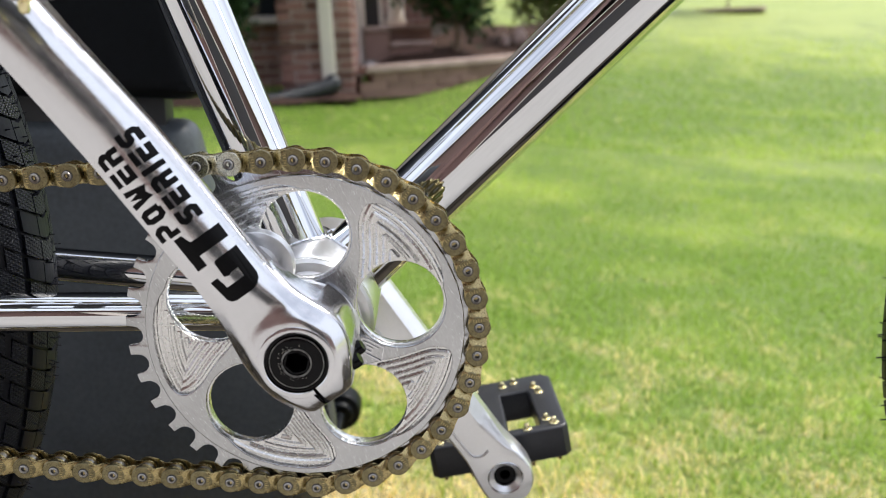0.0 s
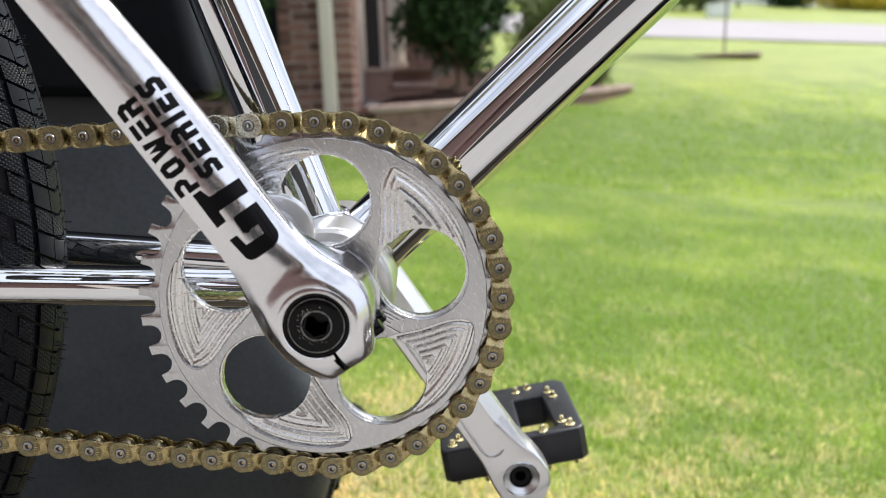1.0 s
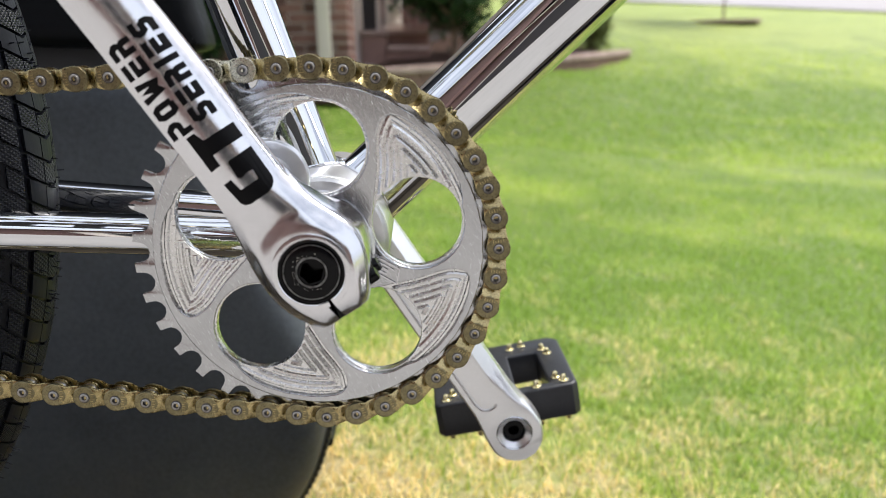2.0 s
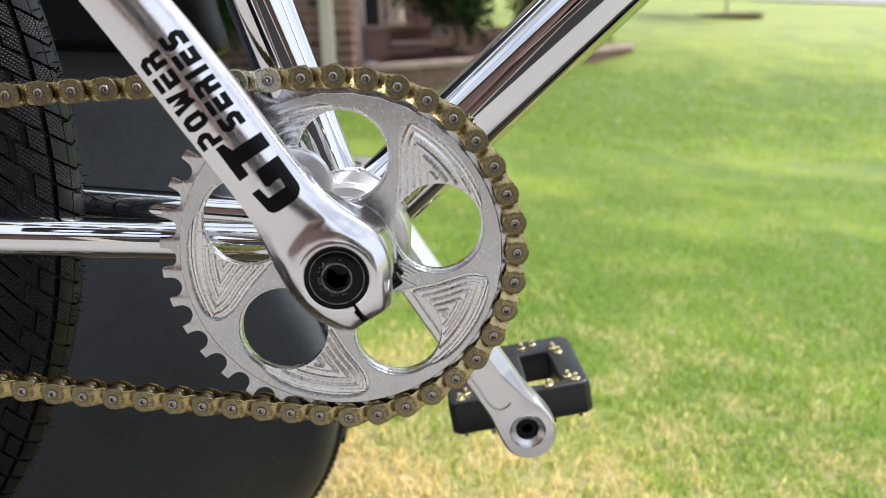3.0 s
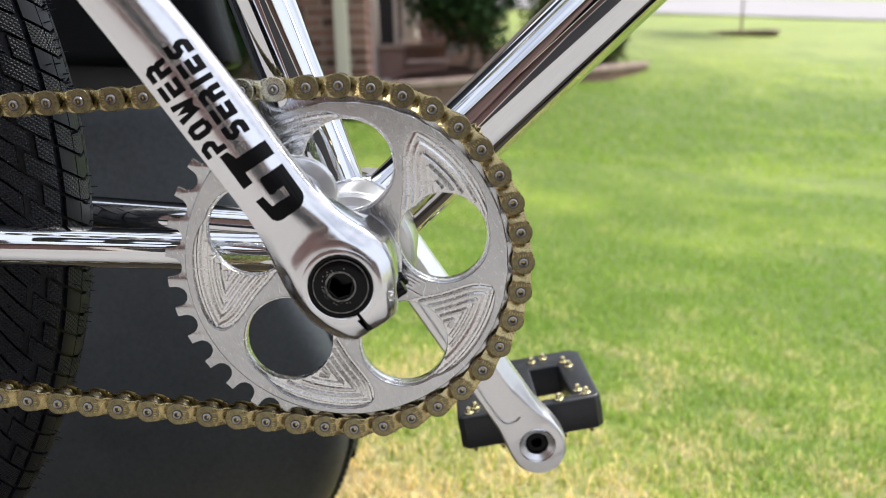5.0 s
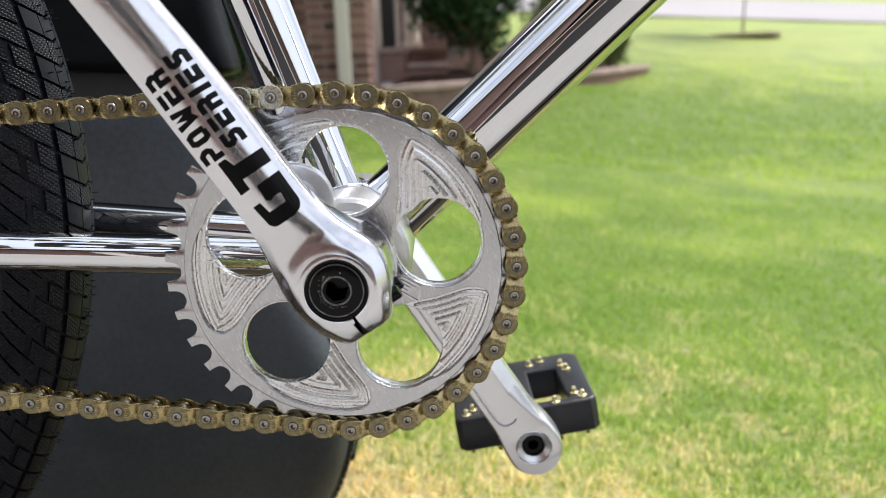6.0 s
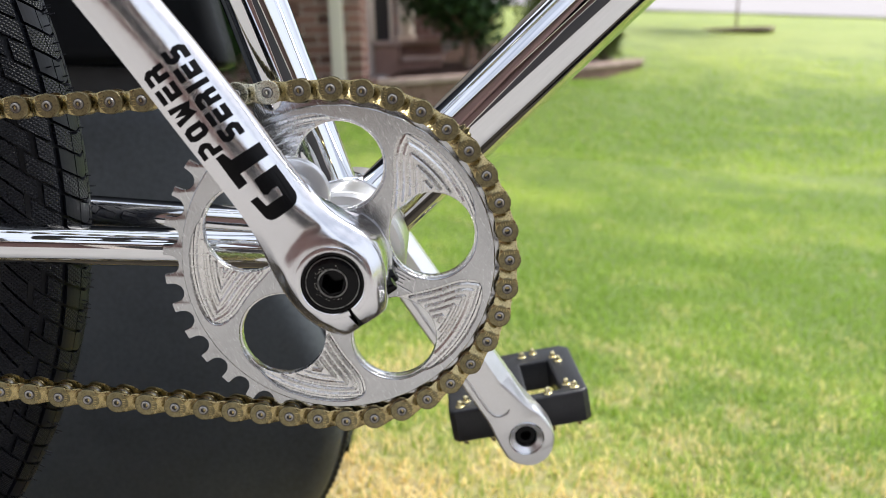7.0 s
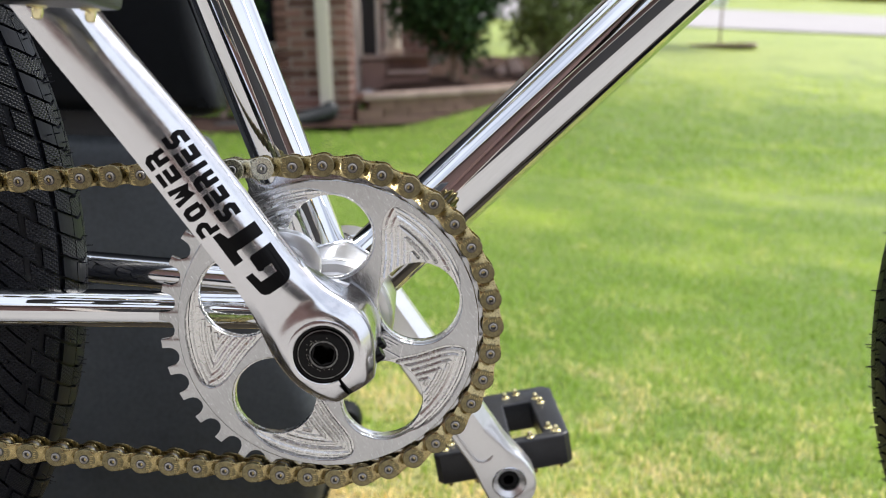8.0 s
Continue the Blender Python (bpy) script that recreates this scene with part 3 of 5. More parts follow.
def link_mesh(plate, disc):
    """A cranked half link: a round boss over its own pin and a waisted plate that bends in under the next one."""
    bm = bmesh.new()
    r0, r1, waist = 0.0049, 0.0045, 0.0038
    ss = [0.0, 0.0020, 0.0034, 0.0042, 0.0047, 0.0056, 0.0064, 0.0074, 0.0079, 0.0094, 0.0108, PITCH] + [PITCH + r1 * math.sin(math.pi / 2 * k / 3) for k in range(1, 4)]
    for side in (-1, 1):
        cols = []
        for s in ss:
            h = math.sqrt(max(r1 ** 2 - (s - PITCH) ** 2, 0)) if abs(s - PITCH) < r1 else 0
            h = max(h, waist if s < PITCH else 0, 0.0003)
            if s < 0.0050:
                h = max(h, waist + 0.0009 * (1 - (s / 0.0050) ** 2))
            w = min(1, max(0, (s - 0.0044) / 0.0032))
            y = 0.0048 * (1 - w) + 0.0026 * w
            cols.append([bm.verts.new((s, side * yy, zz)) for yy, zz in ((y - 0.0003, -h), (y, -h + 0.0004), (y, h - 0.0004), (y - 0.0003, h), (y - 0.0012, h), (y - 0.0012, -h))])
        for a, b in zip(cols, cols[1:]):
            for k in range(6):
                bm.faces.new((a[k], a[(k + 1) % 6], b[(k + 1) % 6], b[k]))
        bm.faces.new(cols[0])
        bm.faces.new(list(reversed(cols[-1])))
        first = len(bm.faces)
        add_lathe(bm, [(0.0015, side * 0.00482), (0.0030, side * 0.00485), (0.0046, side * 0.00485), (r0, side * 0.0046), (r0, side * 0.0032), (0.0015, side * 0.0032)], (0, 0, 0), 24, True)
        bm.faces.ensure_lookup_table()
        for f in bm.faces[first:]:
            f.material_index = 1
    # small raised stamped bars beside the pin
    for k in range(5):
        add_box(bm, (0.0026, -0.00500, -0.0024 + 0.00105 * k), (0.0040 - 0.0004 * (k % 2), -0.0045, -0.00205 + 0.00105 * k))
    bmesh.ops.recalc_face_normals(bm, faces=bm.faces)
    me = bpy.data.meshes.new("link")
    bm.to_mesh(me)
    bm.free()
    me.materials.append(plate)
    me.materials.append(disc)
    for p in me.polygons:
        p.use_smooth = True
    me.set_sharp_from_angle(angle=radians(40))
    return me


PINS = chain_path()
bm = bmesh.new()
for p in PINS:
    add_lathe(bm, [(0.0020, -0.0017), (0.0039, -0.0017), (0.0039, 0.0017), (0.0020, 0.0017)], (p.x, CHAIN_Y, p.z), 18, True)
bmesh.ops.recalc_face_normals(bm, faces=bm.faces)
chain = bike("chain", bm, M_PIN, label="gold half-link bicycle chain with steel pins")
bm = lathe_bm([(0, -0.0047), (0.00075, -0.0047), (0.00095, -0.0052), (0.00115, -0.0055), (0.0016, -0.0056), (0.0019, -0.0053), (0.0019, -0.00492), (0.0023, -0.00490), (0.0023, -0.0045), (0.0019, -0.0044), (0.0019, 0.0052), (0.0018, 0.0055), (0, 0.0055)], (0, 0, 0), 16)
bm.faces.ensure_lookup_table()
# dimple and foot ring get the darkened steel as painted shade
for f in bm.faces:
    c = f.calc_center_median()
    f.material_index = 0 if 0.0009 < math.hypot(c.x, c.z) < 0.00192 else 1
PIN = bpy.data.meshes.new("pin")
bm.to_mesh(PIN)
bm.free()
PIN.materials.append(M_PIN)
PIN.materials.append(M_PINHOLE)
for poly in PIN.polygons:
    poly.use_smooth = True
PIN.set_sharp_from_angle(angle=radians(40))
for p in PINS:
    ob = new("pin", PIN)
    ob.parent = chain
    ob.matrix_basis = Matrix.Translation(Vector((p.x, CHAIN_Y, p.z)) - ORIGIN)
LINK, LINK_PALE = link_mesh(M_GOLD, M_DISC), link_mesh(M_PALE, M_PALEDISC)
JOIN = next(i for i, p in enumerate(PINS) if p.x > R36 * math.cos(radians(FIRST)) - 1e-6 and p.z > BB_Z) - 2
for i, (p, q) in enumerate(zip(PINS[1:], PINS), 1):
    ob = new("link", LINK_PALE if i in (JOIN, JOIN - 1) else LINK)
    ob.parent = chain
    d = q - p
    ob.matrix_basis = Matrix.Translation(Vector((p.x, CHAIN_Y, p.z)) - ORIGIN) @ Matrix.Rotation(-math.atan2(d.z, d.x), 4, "Y")

# crank arms
ARM, ARM_Z = 124.8, 0.296
DX, DZ = math.cos(radians(ARM)), math.sin(radians(ARM))


def arm_xz(u, v):
    return (u * DX + v * DZ, ARM_Z + u * DZ - v * DX)


# along the arm: distance, left edge, right edge, face, outward flare
STATIONS = [(-0.0226, -0.0094, 0.0104, -0.0806, 0), (-0.0222, -0.0101, 0.0112, -0.0820, 0), (-0.0205, -0.0114, 0.0127, -0.0836, 0), (-0.0180, -0.0133, 0.0148, -0.0850, 0), (-0.0135, -0.0164, 0.0182, -0.0852, 0),
            (-0.0118, -0.0169, 0.0191, -0.0852, 0), (-0.0060, -0.0185, 0.0220, -0.0852, 0), (0.0, -0.0192, 0.0234, -0.0852, 0), (0.005, -0.0193, 0.0230, -0.0852, 0), (0.010, -0.0190, 0.0214, -0.0850, 0),
            (0.016, -0.0179, 0.0178, -0.0846, 0), (0.022, -0.0162, 0.0152, -0.0843, 0), (0.030, -0.0138, 0.0136, -0.0843, 0), (0.040, -0.0130, 0.0125, -0.0846, 0), (0.055, -0.0134, 0.0120, -0.0848, 0), (0.075, -0.0144, 0.0114, -0.0846, 0),
            (0.10, -0.0150, 0.0100, -0.0843, 0.0005), (0.12, -0.0153, 0.0085, -0.0842, 0.0025), (0.145, -0.0159, 0.0065, -0.0842, 0.0055), (0.165, -0.0161, 0.0054, -0.0842, 0.0075), (0.178, -0.0157, 0.0040, -0.0842, 0.008),
            (0.186, -0.0168, 0.0020, -0.0842, 0.008), (0.190, -0.0120, -0.0020, -0.0842, 0.008)]
ARM_IN, BASE = -0.062, -0.0748
SU = np.arange(-0.0226, 0.19001, 0.0004)


def eased(us, values, reach):
    """Straight steps between stations, eased into a smooth line."""
    line = np.interp(SU, us, values)
    k = np.arange(-3 * reach, 3 * reach + 1)
    k = np.exp(-0.5 * (k / reach) ** 2)
    padded = np.concatenate([np.full(len(k) // 2, line[0]), line, np.full(len(k) // 2, line[-1])])
    soft = np.convolve(padded, k / k.sum(), mode="valid")
    hold = np.clip((SU + 0.0226) / 0.008, 0, 1) * np.clip((0.190 - SU) / 0.012, 0, 1)
    return line * (1 - hold) + soft * hold


ARM_LO, ARM_HI, ARM_Y, ARM_F = (eased([s[0] for s in STATIONS], [s[c] for s in STATIONS], 10) for c in (1, 2, 3, 4))
FAR_W = eased([-0.0226, -0.0150, 0.0, 0.012, 0.03, 0.06, 0.155, 0.170, 0.180, 0.186, 0.190], [0.006, 0.010, 0.0125, 0.0135, 0.0135, 0.0132, 0.0136, 0.0166, 0.0168, 0.0168, 0.0168], 5)
CROWN_S = np.linspace(-1, 1, 201)


def crown(tilts):
    """Height across the arm's face from its slope in degrees, left edge to right edge."""
    slope = np.interp(CROWN_S, [t[0] for t in tilts], [t[1] for t in tilts])
    rise = np.cumsum(np.where(np.abs(CROWN_S + 0.005) < 0.956, 1.38 * np.tan(np.radians(slope)), -14 * np.sign(CROWN_S)))
    return np.maximum((rise - rise[0]) / (rise.max() - rise[0]), 0.0)


CROWN = crown([(-0.95, 7), (-0.45, 4.5), (-0.32, 2), (0.22, -8), (0.42, -14), (0.60, -21), (0.78, -28), (0.90, -35), (0.96, -45)])
CROWN_END = crown([(-0.95, 7), (-0.60, 4.5), (-0.48, 0), (0.10, -6), (0.45, -11), (0.60, -18), (0.78, -28), (0.90, -35), (0.96, -45)])


def arm_edges(u, far=False):
    if far:
        w = np.interp(u, SU, FAR_W)
        if u > 0.1755:
            w = math.sqrt(max(0.0168 ** 2 - (1.16 * (u - 0.1755)) ** 2, 1e-6))
        drift = 0.0035 * min(1.0, max(0.0, (u - 0.03) / 0.14))
        return -w - drift, w - 0.6 * drift
    return np.interp(u, SU, ARM_LO), np.interp(u, SU, ARM_HI)


def arm_face(u, v, far=False):
    lo, hi = arm_edges(u, far)
    y, f = np.interp(u, SU, ARM_Y), np.interp(u, SU, ARM_F)
    s = max(-1.0, min(1.0, (v - (lo + hi) / 2) / ((hi - lo) / 2)))
    even = float(np.interp(abs(s), [0, 0.56, 0.62, 0.68, 0.94, 0.975, 0.992, 1], [1, 1, 0.99, 0.965, 0.62, 0.50, 0.32, 0]))
    # along the arm: a flat facet on one side, a soft crown, a rounded shoulder on the other
    end = min(1.0, max(0.0, (u - 0.085) / 0.060))
    end = end * end * (3 - 2 * end)
    facet = np.interp(s, CROWN_S, CROWN) * (1 - end) + np.interp(s, CROWN_S, CROWN_END) * end
    w = min(1.0, max(0.0, (u - 0.012) / 0.026))
    w = w * w * (3 - 2 * w)
    r = math.hypot(u, v - 0.0008)
    dish = min(1.0, max(0.0, (r - 0.0152) / 0.0065))
    dish = 0.0013 * dish * dish * (3 - 2 * dish) * (1 - w) * (not far)
    return float(BASE - (BASE - y) * (even * (1 - w) + facet * w) + dish - (0 if far else f))


BOLT_X = 0.0014


def arm_bm(flip):
    """The arm and its split axle clamp, as one lofted forging."""
    bm = bmesh.new()
    rings = []
    us = ([] if flip else [-0.0226, -0.0222, -0.0216, -0.0208]) + ([] if flip else [float(a) for a in np.arange(-0.0198, -0.0119, 0.0013)]) + [-0.0118] + [float(a) for a in np.arange(-0.0108, 0.05, 0.0015)] + [float(a) for a in np.arange(0.05, 0.176, 0.0015)] + [float(a) for a in np.arange(0.176, 0.1885, 0.0014)] + [0.1889, 0.1895, 0.18985]
    for u in us:
        lo, hi = (float(a) for a in arm_edges(u, flip))
        vs = [lo + (-0.0012 - lo) * (1 - math.cos(math.pi / 2 * k / 16)) for k in range(16)] + [-0.0012, -0.0010, 0.0010, 0.0012]
        vs += [hi + (0.0012 - hi) * (1 - math.cos(math.pi / 2 * k / 16)) for k in range(15, -1, -1)]
        ring = []
        reach = u + 0.16 * max(0.0, u - 0.150) if flip else u
        for v in vs:
            x, z = arm_xz(reach, v)
            y = arm_face(u, v, flip)
            ring.append(bm.verts.new((x, max(y, -0.068) if (abs(v) < 0.00105 and u < -0.0117) else y, z)))
        f = 0.0 if flip else float(np.interp(u, SU, ARM_F))
        ease = min(1.0, max(0.0, (u - 0.135) / 0.03))
        near_end = min(1.0, max(0.0, (u - 0.02) / 0.03))
        if flip:
            back = ((hi * 0.98, 0.001), (hi * 0.90, 0), (lo * (0.42 + 0.46 * ease), 0), (lo * (0.55 + 0.38 * ease), 0.0005), (lo * 0.98, 0.0085 - 0.0065 * ease))
        else:
            back = ((hi * (0.98 - 0.30 * near_end), 0), (lo * 0.92, 0))
        for v, drop in back:
            x, z = arm_xz(reach, v)
            ring.append(bm.verts.new((x, (-0.0515 if u < 0.012 else ARM_IN - drop) - f, z)))
        rings.append(ring)
    for r, u in zip(rings, us):
        if u < -0.0117:
            for k in (17, 18):
                r[k].co.y = -0.067
    n = len(rings[0])
    for a, b in zip(rings, rings[1:]):
        for k in range(n):
            bm.faces.new((a[k], a[(k + 1) % n], b[(k + 1) % n], b[k]))
    bm.faces.new(rings[0])
    bm.faces.new(list(reversed(rings[-1])))
    bmesh.ops.recalc_face_normals(bm, faces=bm.faces)
    bore = [f for f in bm.faces if all(math.hypot(v.co.x - BOLT_X, v.co.z - ARM_Z) < 0.0122 and v.co.y < -0.07 for v in f.verts)]
    bmesh.ops.delete(bm, geom=bore, context="FACES")
    for v in bm.verts:
        dx, dz = v.co.x - BOLT_X, v.co.z - ARM_Z
        if math.hypot(dx, dz) < 0.0130 and v.co.y < -0.07 and (v.is_boundary or math.hypot(dx, dz) < 0.0122):
            k = 0.0122 / max(math.hypot(dx, dz), 1e-5)
            v.co.x, v.co.z = BOLT_X + dx * k, ARM_Z + dz * k
    if flip:
        bm.transform(Matrix.Translation((0, MID, BB_Z)) @ Matrix.Rotation(math.pi, 4, "Y") @ Matrix.Scale(-1, 4, (0, 1, 0)) @ Matrix.Translation((0, -MID, -BB_Z)))
        bmesh.ops.reverse_faces(bm, faces=bm.faces)
    return bm


near_arm = bike("crank_arm", arm_bm(False), M_ALU, label="polished silver crank arm with black lettering")
far_arm = bike("crank_arm", arm_bm(True), M_FARARM, label="satin silver crank arm")
BOLT_C = (BOLT_X, 0, ARM_Z)
sx, sz = arm_xz(0.034, 0.001)
bike("sprocket_boss", lathe_bm([(0, -0.0660), (0.0090, -0.0660), (0.0095, -0.0558), (0.0145, -0.0557), (0.0150, -0.0554), (0.0152, -0.0548), (0.0152, -0.0500), (0.0140, -0.0485), (0, -0.0485)], (sx, 0, sz), 72), M_FARARM, near_arm, "round boss that drives the chainring")
bike("bore", lathe_bm([(0.01235, -0.0700), (0.01225, -0.0849)], BOLT_C, 72), M_ALU, near_arm)
rim = lathe_bm([(0.01222, -0.0846), (0.01228, -0.0851), (0.0125, -0.08532), (0.0140, -0.08532), (0.0144, -0.0851), (0.0146, -0.0846)], BOLT_C, 96)
slit = [f for f in rim.faces if abs((math.degrees(math.atan2(f.calc_center_median().z - ARM_Z, f.calc_center_median().x - BOLT_X)) - ARM - 180 + 180) % 360 - 180) < 5.2]
bmesh.ops.delete(rim, geom=slit, context="FACES")
bike("bore_rim", rim, M_ALU, near_arm)
bike("axle_bolt", lathe_bm([(0.0052, -0.0780), (0.0052, -0.0843), (0.0058, -0.0848), (0.0100, -0.0848), (0.0107, -0.0845), (0.0109, -0.0838), (0.0111, -0.0838), (0.0112, -0.0842), (0.0121, -0.0842), (0.01215, -0.0600), (0, -0.0600), (0, -0.0780)], BOLT_C, 72), M_BLACKBOLT, near_arm, "black axle bolt with a hex socket")
bike("hex_socket", lathe_bm([(0.0046, -0.0842), (0.0055, -0.0842), (0.0055, -0.0745), (0, -0.0745), (0, -0.0750), (0.0046, -0.0750)], BOLT_C, 6, False, 0.3), M_BLACKBOLT, near_arm)
bike("worn_rim", lathe_bm([(0.0052, -0.08485), (0.0058, -0.08490), (0.0059, -0.0846), (0.0052, -0.0846)], BOLT_C, 48, True), M_WORN, near_arm)
chips = random.Random(21)
bm = bmesh.new()
for k in range(46):
    a, r = radians(chips.gauss(190, 45)), chips.choice((0.0061, 0.0063, 0.0067, 0.0072)) + chips.uniform(-0.0004, 0.0006)
    c, w = Vector((BOLT_X + r * math.cos(a), -0.08482, ARM_Z + r * math.sin(a))), chips.uniform(0.00006, 0.00026)
    ring_pts = [Vector((math.cos(q * 1.2566) * w * chips.uniform(0.5, 1.4), 0, math.sin(q * 1.2566) * w * chips.uniform(0.5, 1.4))) for q in range(5)]
    tip = bm.verts.new(c + Vector((0, -0.00004, 0)))
    foot = [bm.verts.new(c + p) for p in ring_pts]
    for q in range(5):
        bm.faces.new((tip, foot[q], foot[(q + 1) % 5]))
bmesh.ops.recalc_face_normals(bm, faces=bm.faces)
bike("worn_spots", bm, M_PIN, near_arm, "bare metal flecks on the bolt", False)
bike("worn_rim", lathe_bm([(0.0100, -0.08490), (0.0104, -0.08480), (0.0104, -0.0844), (0.0100, -0.0844)], BOLT_C, 64, True), M_WORN, near_arm)
# black block fills the clamp slit in place of its deep shade
bm = bmesh.new()
gap = [Vector((arm_xz(u, v)[0], y, arm_xz(u, v)[1])) for y in (-0.0805, -0.0690) for u, v in ((-0.0221, -0.00098), (-0.0119, -0.00098), (-0.0119, 0.00098), (-0.0221, 0.00098))]
gv = [bm.verts.new(p) for p in gap]
for q in ((0, 1, 2, 3), (4, 5, 6, 7), (0, 1, 5, 4), (1, 2, 6, 5), (2, 3, 7, 6), (3, 0, 4, 7)):
    bm.faces.new([gv[i] for i in q])
bmesh.ops.recalc_face_normals(bm, faces=bm.faces)
bike("gap_stop", bm, M_BLACKBOLT, near_arm, "black block in the clamp slit, standing for its shade", False)
for yy in (-0.0600, -0.0735):
    bx, bz = arm_xz(-0.0160, 0.0166)
    d = Vector((DZ, 0, -DX))
    bm = bmesh.new()
    add_tube(bm, [Vector((bx, yy, bz)) - d * 0.004, Vector((bx, yy, bz)) + d * 0.0014, Vector((bx, yy, bz)) + d * 0.0022], [0.0029, 0.0029, 0.0024], 20)
    bmesh.ops.recalc_face_normals(bm, faces=bm.faces)
    bike("pinch_bolt", bm, M_BLACKBOLT, near_arm)
ex, ez = 0.1036, 0.1500


def drilled(ob, cutter):
    """Cuts a cutter out of an object's mesh for good."""
    tool_me = bpy.data.meshes.new("cutter")
    cutter.transform(Matrix.Translation(-ORIGIN))
    cutter.to_mesh(tool_me)
    cutter.free()
    tool = new("cutter", tool_me)
    tool.parent = bicycle
    mod = ob.modifiers.new("drill", "BOOLEAN")
    mod.operation, mod.object, mod.solver = "DIFFERENCE", tool, "EXACT"
    bpy.context.view_layer.update()
    me = bpy.data.meshes.new_from_object(ob.evaluated_get(bpy.context.evaluated_depsgraph_get()))
    ob.modifiers.clear()
    ob.data = me
    bpy.data.objects.remove(tool)
    bpy.data.meshes.remove(tool_me)
    me.set_sharp_from_angle(angle=radians(35))


drilled(far_arm, lathe_bm([(0, 0.070), (0.0106, 0.070), (0.0104, 0.0784), (0.0072, 0.0806), (0.0070, 0.0930), (0, 0.0930)], (ex, 0, ez), 48))
bike("pedal_socket", lathe_bm([(0.0103, 0.0776), (0.0108, 0.0773), (0.0112, 0.0777), (0.0112, 0.0784), (0.0103, 0.0784)], (ex, 0, ez), 48, True), M_ALU, far_arm, "bright ring at the pedal thread")
bike("axle_end", lathe_bm([(0.0, 0.0880), (0.0030, 0.0880), (0.0033, 0.0822), (0.0060, 0.0822), (0.0066, 0.0828), (0.0066, 0.0925), (0, 0.0925)], (ex, 0, ez), 32), M_BLACKBOLT, far_arm)


def far_point(u, v):
    """A point on the inner face of the far arm."""
    x, z = arm_xz(u, v)
    return Vector((-x, 0.0777, 2 * BB_Z - z))


bm = bmesh.new()
rail = [(u, 0.0072) for u in np.linspace(0.02, 0.148, 20)] + [(0.1528, 0.0060), (0.1555, 0.0030), (0.1562, -0.0010), (0.1550, -0.0040)]
add_tube(bm, [far_point(u, v) for u, v in rail], 0.0007, 8)
bmesh.ops.recalc_face_normals(bm, faces=bm.faces)
bike("panel_edge", bm, M_FARARM, far_arm)

# black marks on the near arm
def onto_arm(bm):
    for v0 in np.arange(-0.012, 0.0121, 0.0012):
        p = Vector((v0 * DZ, 0, ARM_Z - v0 * DX))
        bmesh.ops.bisect_plane(bm, geom=bm.verts[:] + bm.edges[:] + bm.faces[:], plane_co=p, plane_no=Vector((DZ, 0, -DX)), dist=1e-6)
    for v in bm.verts:
        x, z = v.co.x, v.co.z - ARM_Z
        u, w = x * DX + z * DZ, x * DZ - z * DX
        v.co.y = arm_face(u, w) - 0.00012
    return bm


# block capitals: strokes in a unit box, with stencil gaps
GLYPHS = {
    "P": [[(0.06, 1), (0.72, 1), (1, 0.78), (1, 0.58), (0.78, 0.40), (0, 0.40), (0, 0)]],
    "R": [[(0.06, 1), (0.72, 1), (1, 0.80), (1, 0.66), (0.78, 0.48), (0, 0.48), (0, 0)], [(0.78, 0.48), (1, 0.30), (1, 0)]],
    "O": [[(0.62, 0), (0.20, 0), (0, 0.2), (0, 0.8), (0.20, 1), (0.80, 1), (1, 0.8), (1, 0.12)]],
    "W": [[(0, 1), (0.16, 0), (0.36, 0.12), (0.5, 0.85), (0.64, 0.12), (0.84, 0), (1, 1)]],
    "E": [[(0.06, 1), (1, 1)], [(1, 0.5), (0, 0.5), (0, 0), (1, 0)]],
    "S": [[(1, 1), (0.22, 1), (0, 0.84), (0, 0.66), (0.2, 0.5), (0.8, 0.5), (1, 0.34), (1, 0.16), (0.78, 0), (0, 0)]],
    "I": [[(0.5, 1), (0.5, 0)]],
}


def lettering(text, u0, v0, length, height, thick=0.0021):
    """A word in stencil capitals along the arm."""
    gap = 0.0017
    widths = [0.45 if c == "I" else 1.25 if c == "W" else 1.0 for c in text]
    unit = (length - gap * (len(text) - 1)) / sum(widths)
    bm = bmesh.new()
    u = u0
    for c, w in zip(text, widths):
        wide = unit * w - thick
        for stroke in GLYPHS[c]:
            pts = [Vector((u + thick / 2 + wide * x, v0 - thick / 2 - (height - thick) * y)) for x, y in stroke]
            left, right = [], []
            for i, p in enumerate(pts):
                d0 = (p - pts[i - 1]).normalized() if i else (pts[1] - p).normalized()
                d1 = (pts[i + 1] - p).normalized() if i + 1 < len(pts) else d0
                n0, n1 = Vector((-d0.y, d0.x)), Vector((-d1.y, d1.x))
                m = (n0 + n1).normalized()
                m *= min(1.5, 1 / max(0.2, m.dot(n0))) * thick / 2
                q = p - d0 * thick / 2 * (i == 0) + d1 * thick / 2 * (i + 1 == len(pts))
                left.append(q + m)
                right.append(q - m)
            row = [[bm.verts.new((arm_xz(*q)[0], -0.0858, arm_xz(*q)[1])) for q in side] for side in (left, right)]
            for k in range(len(pts) - 1):
                bm.faces.new((row[0][k], row[0][k + 1], row[1][k + 1], row[1][k]))
        u += unit * w + gap
    return onto_arm(bm)


bike("lettering", lettering("POWER", 0.0632, -0.0030, 0.0372, 0.0088), M_DECAL, near_arm, "black printed word", False)
bike("lettering", lettering("SERIES", 0.0642, 0.0068, 0.0385, 0.0082), M_DECAL, near_arm, "black printed word", False)


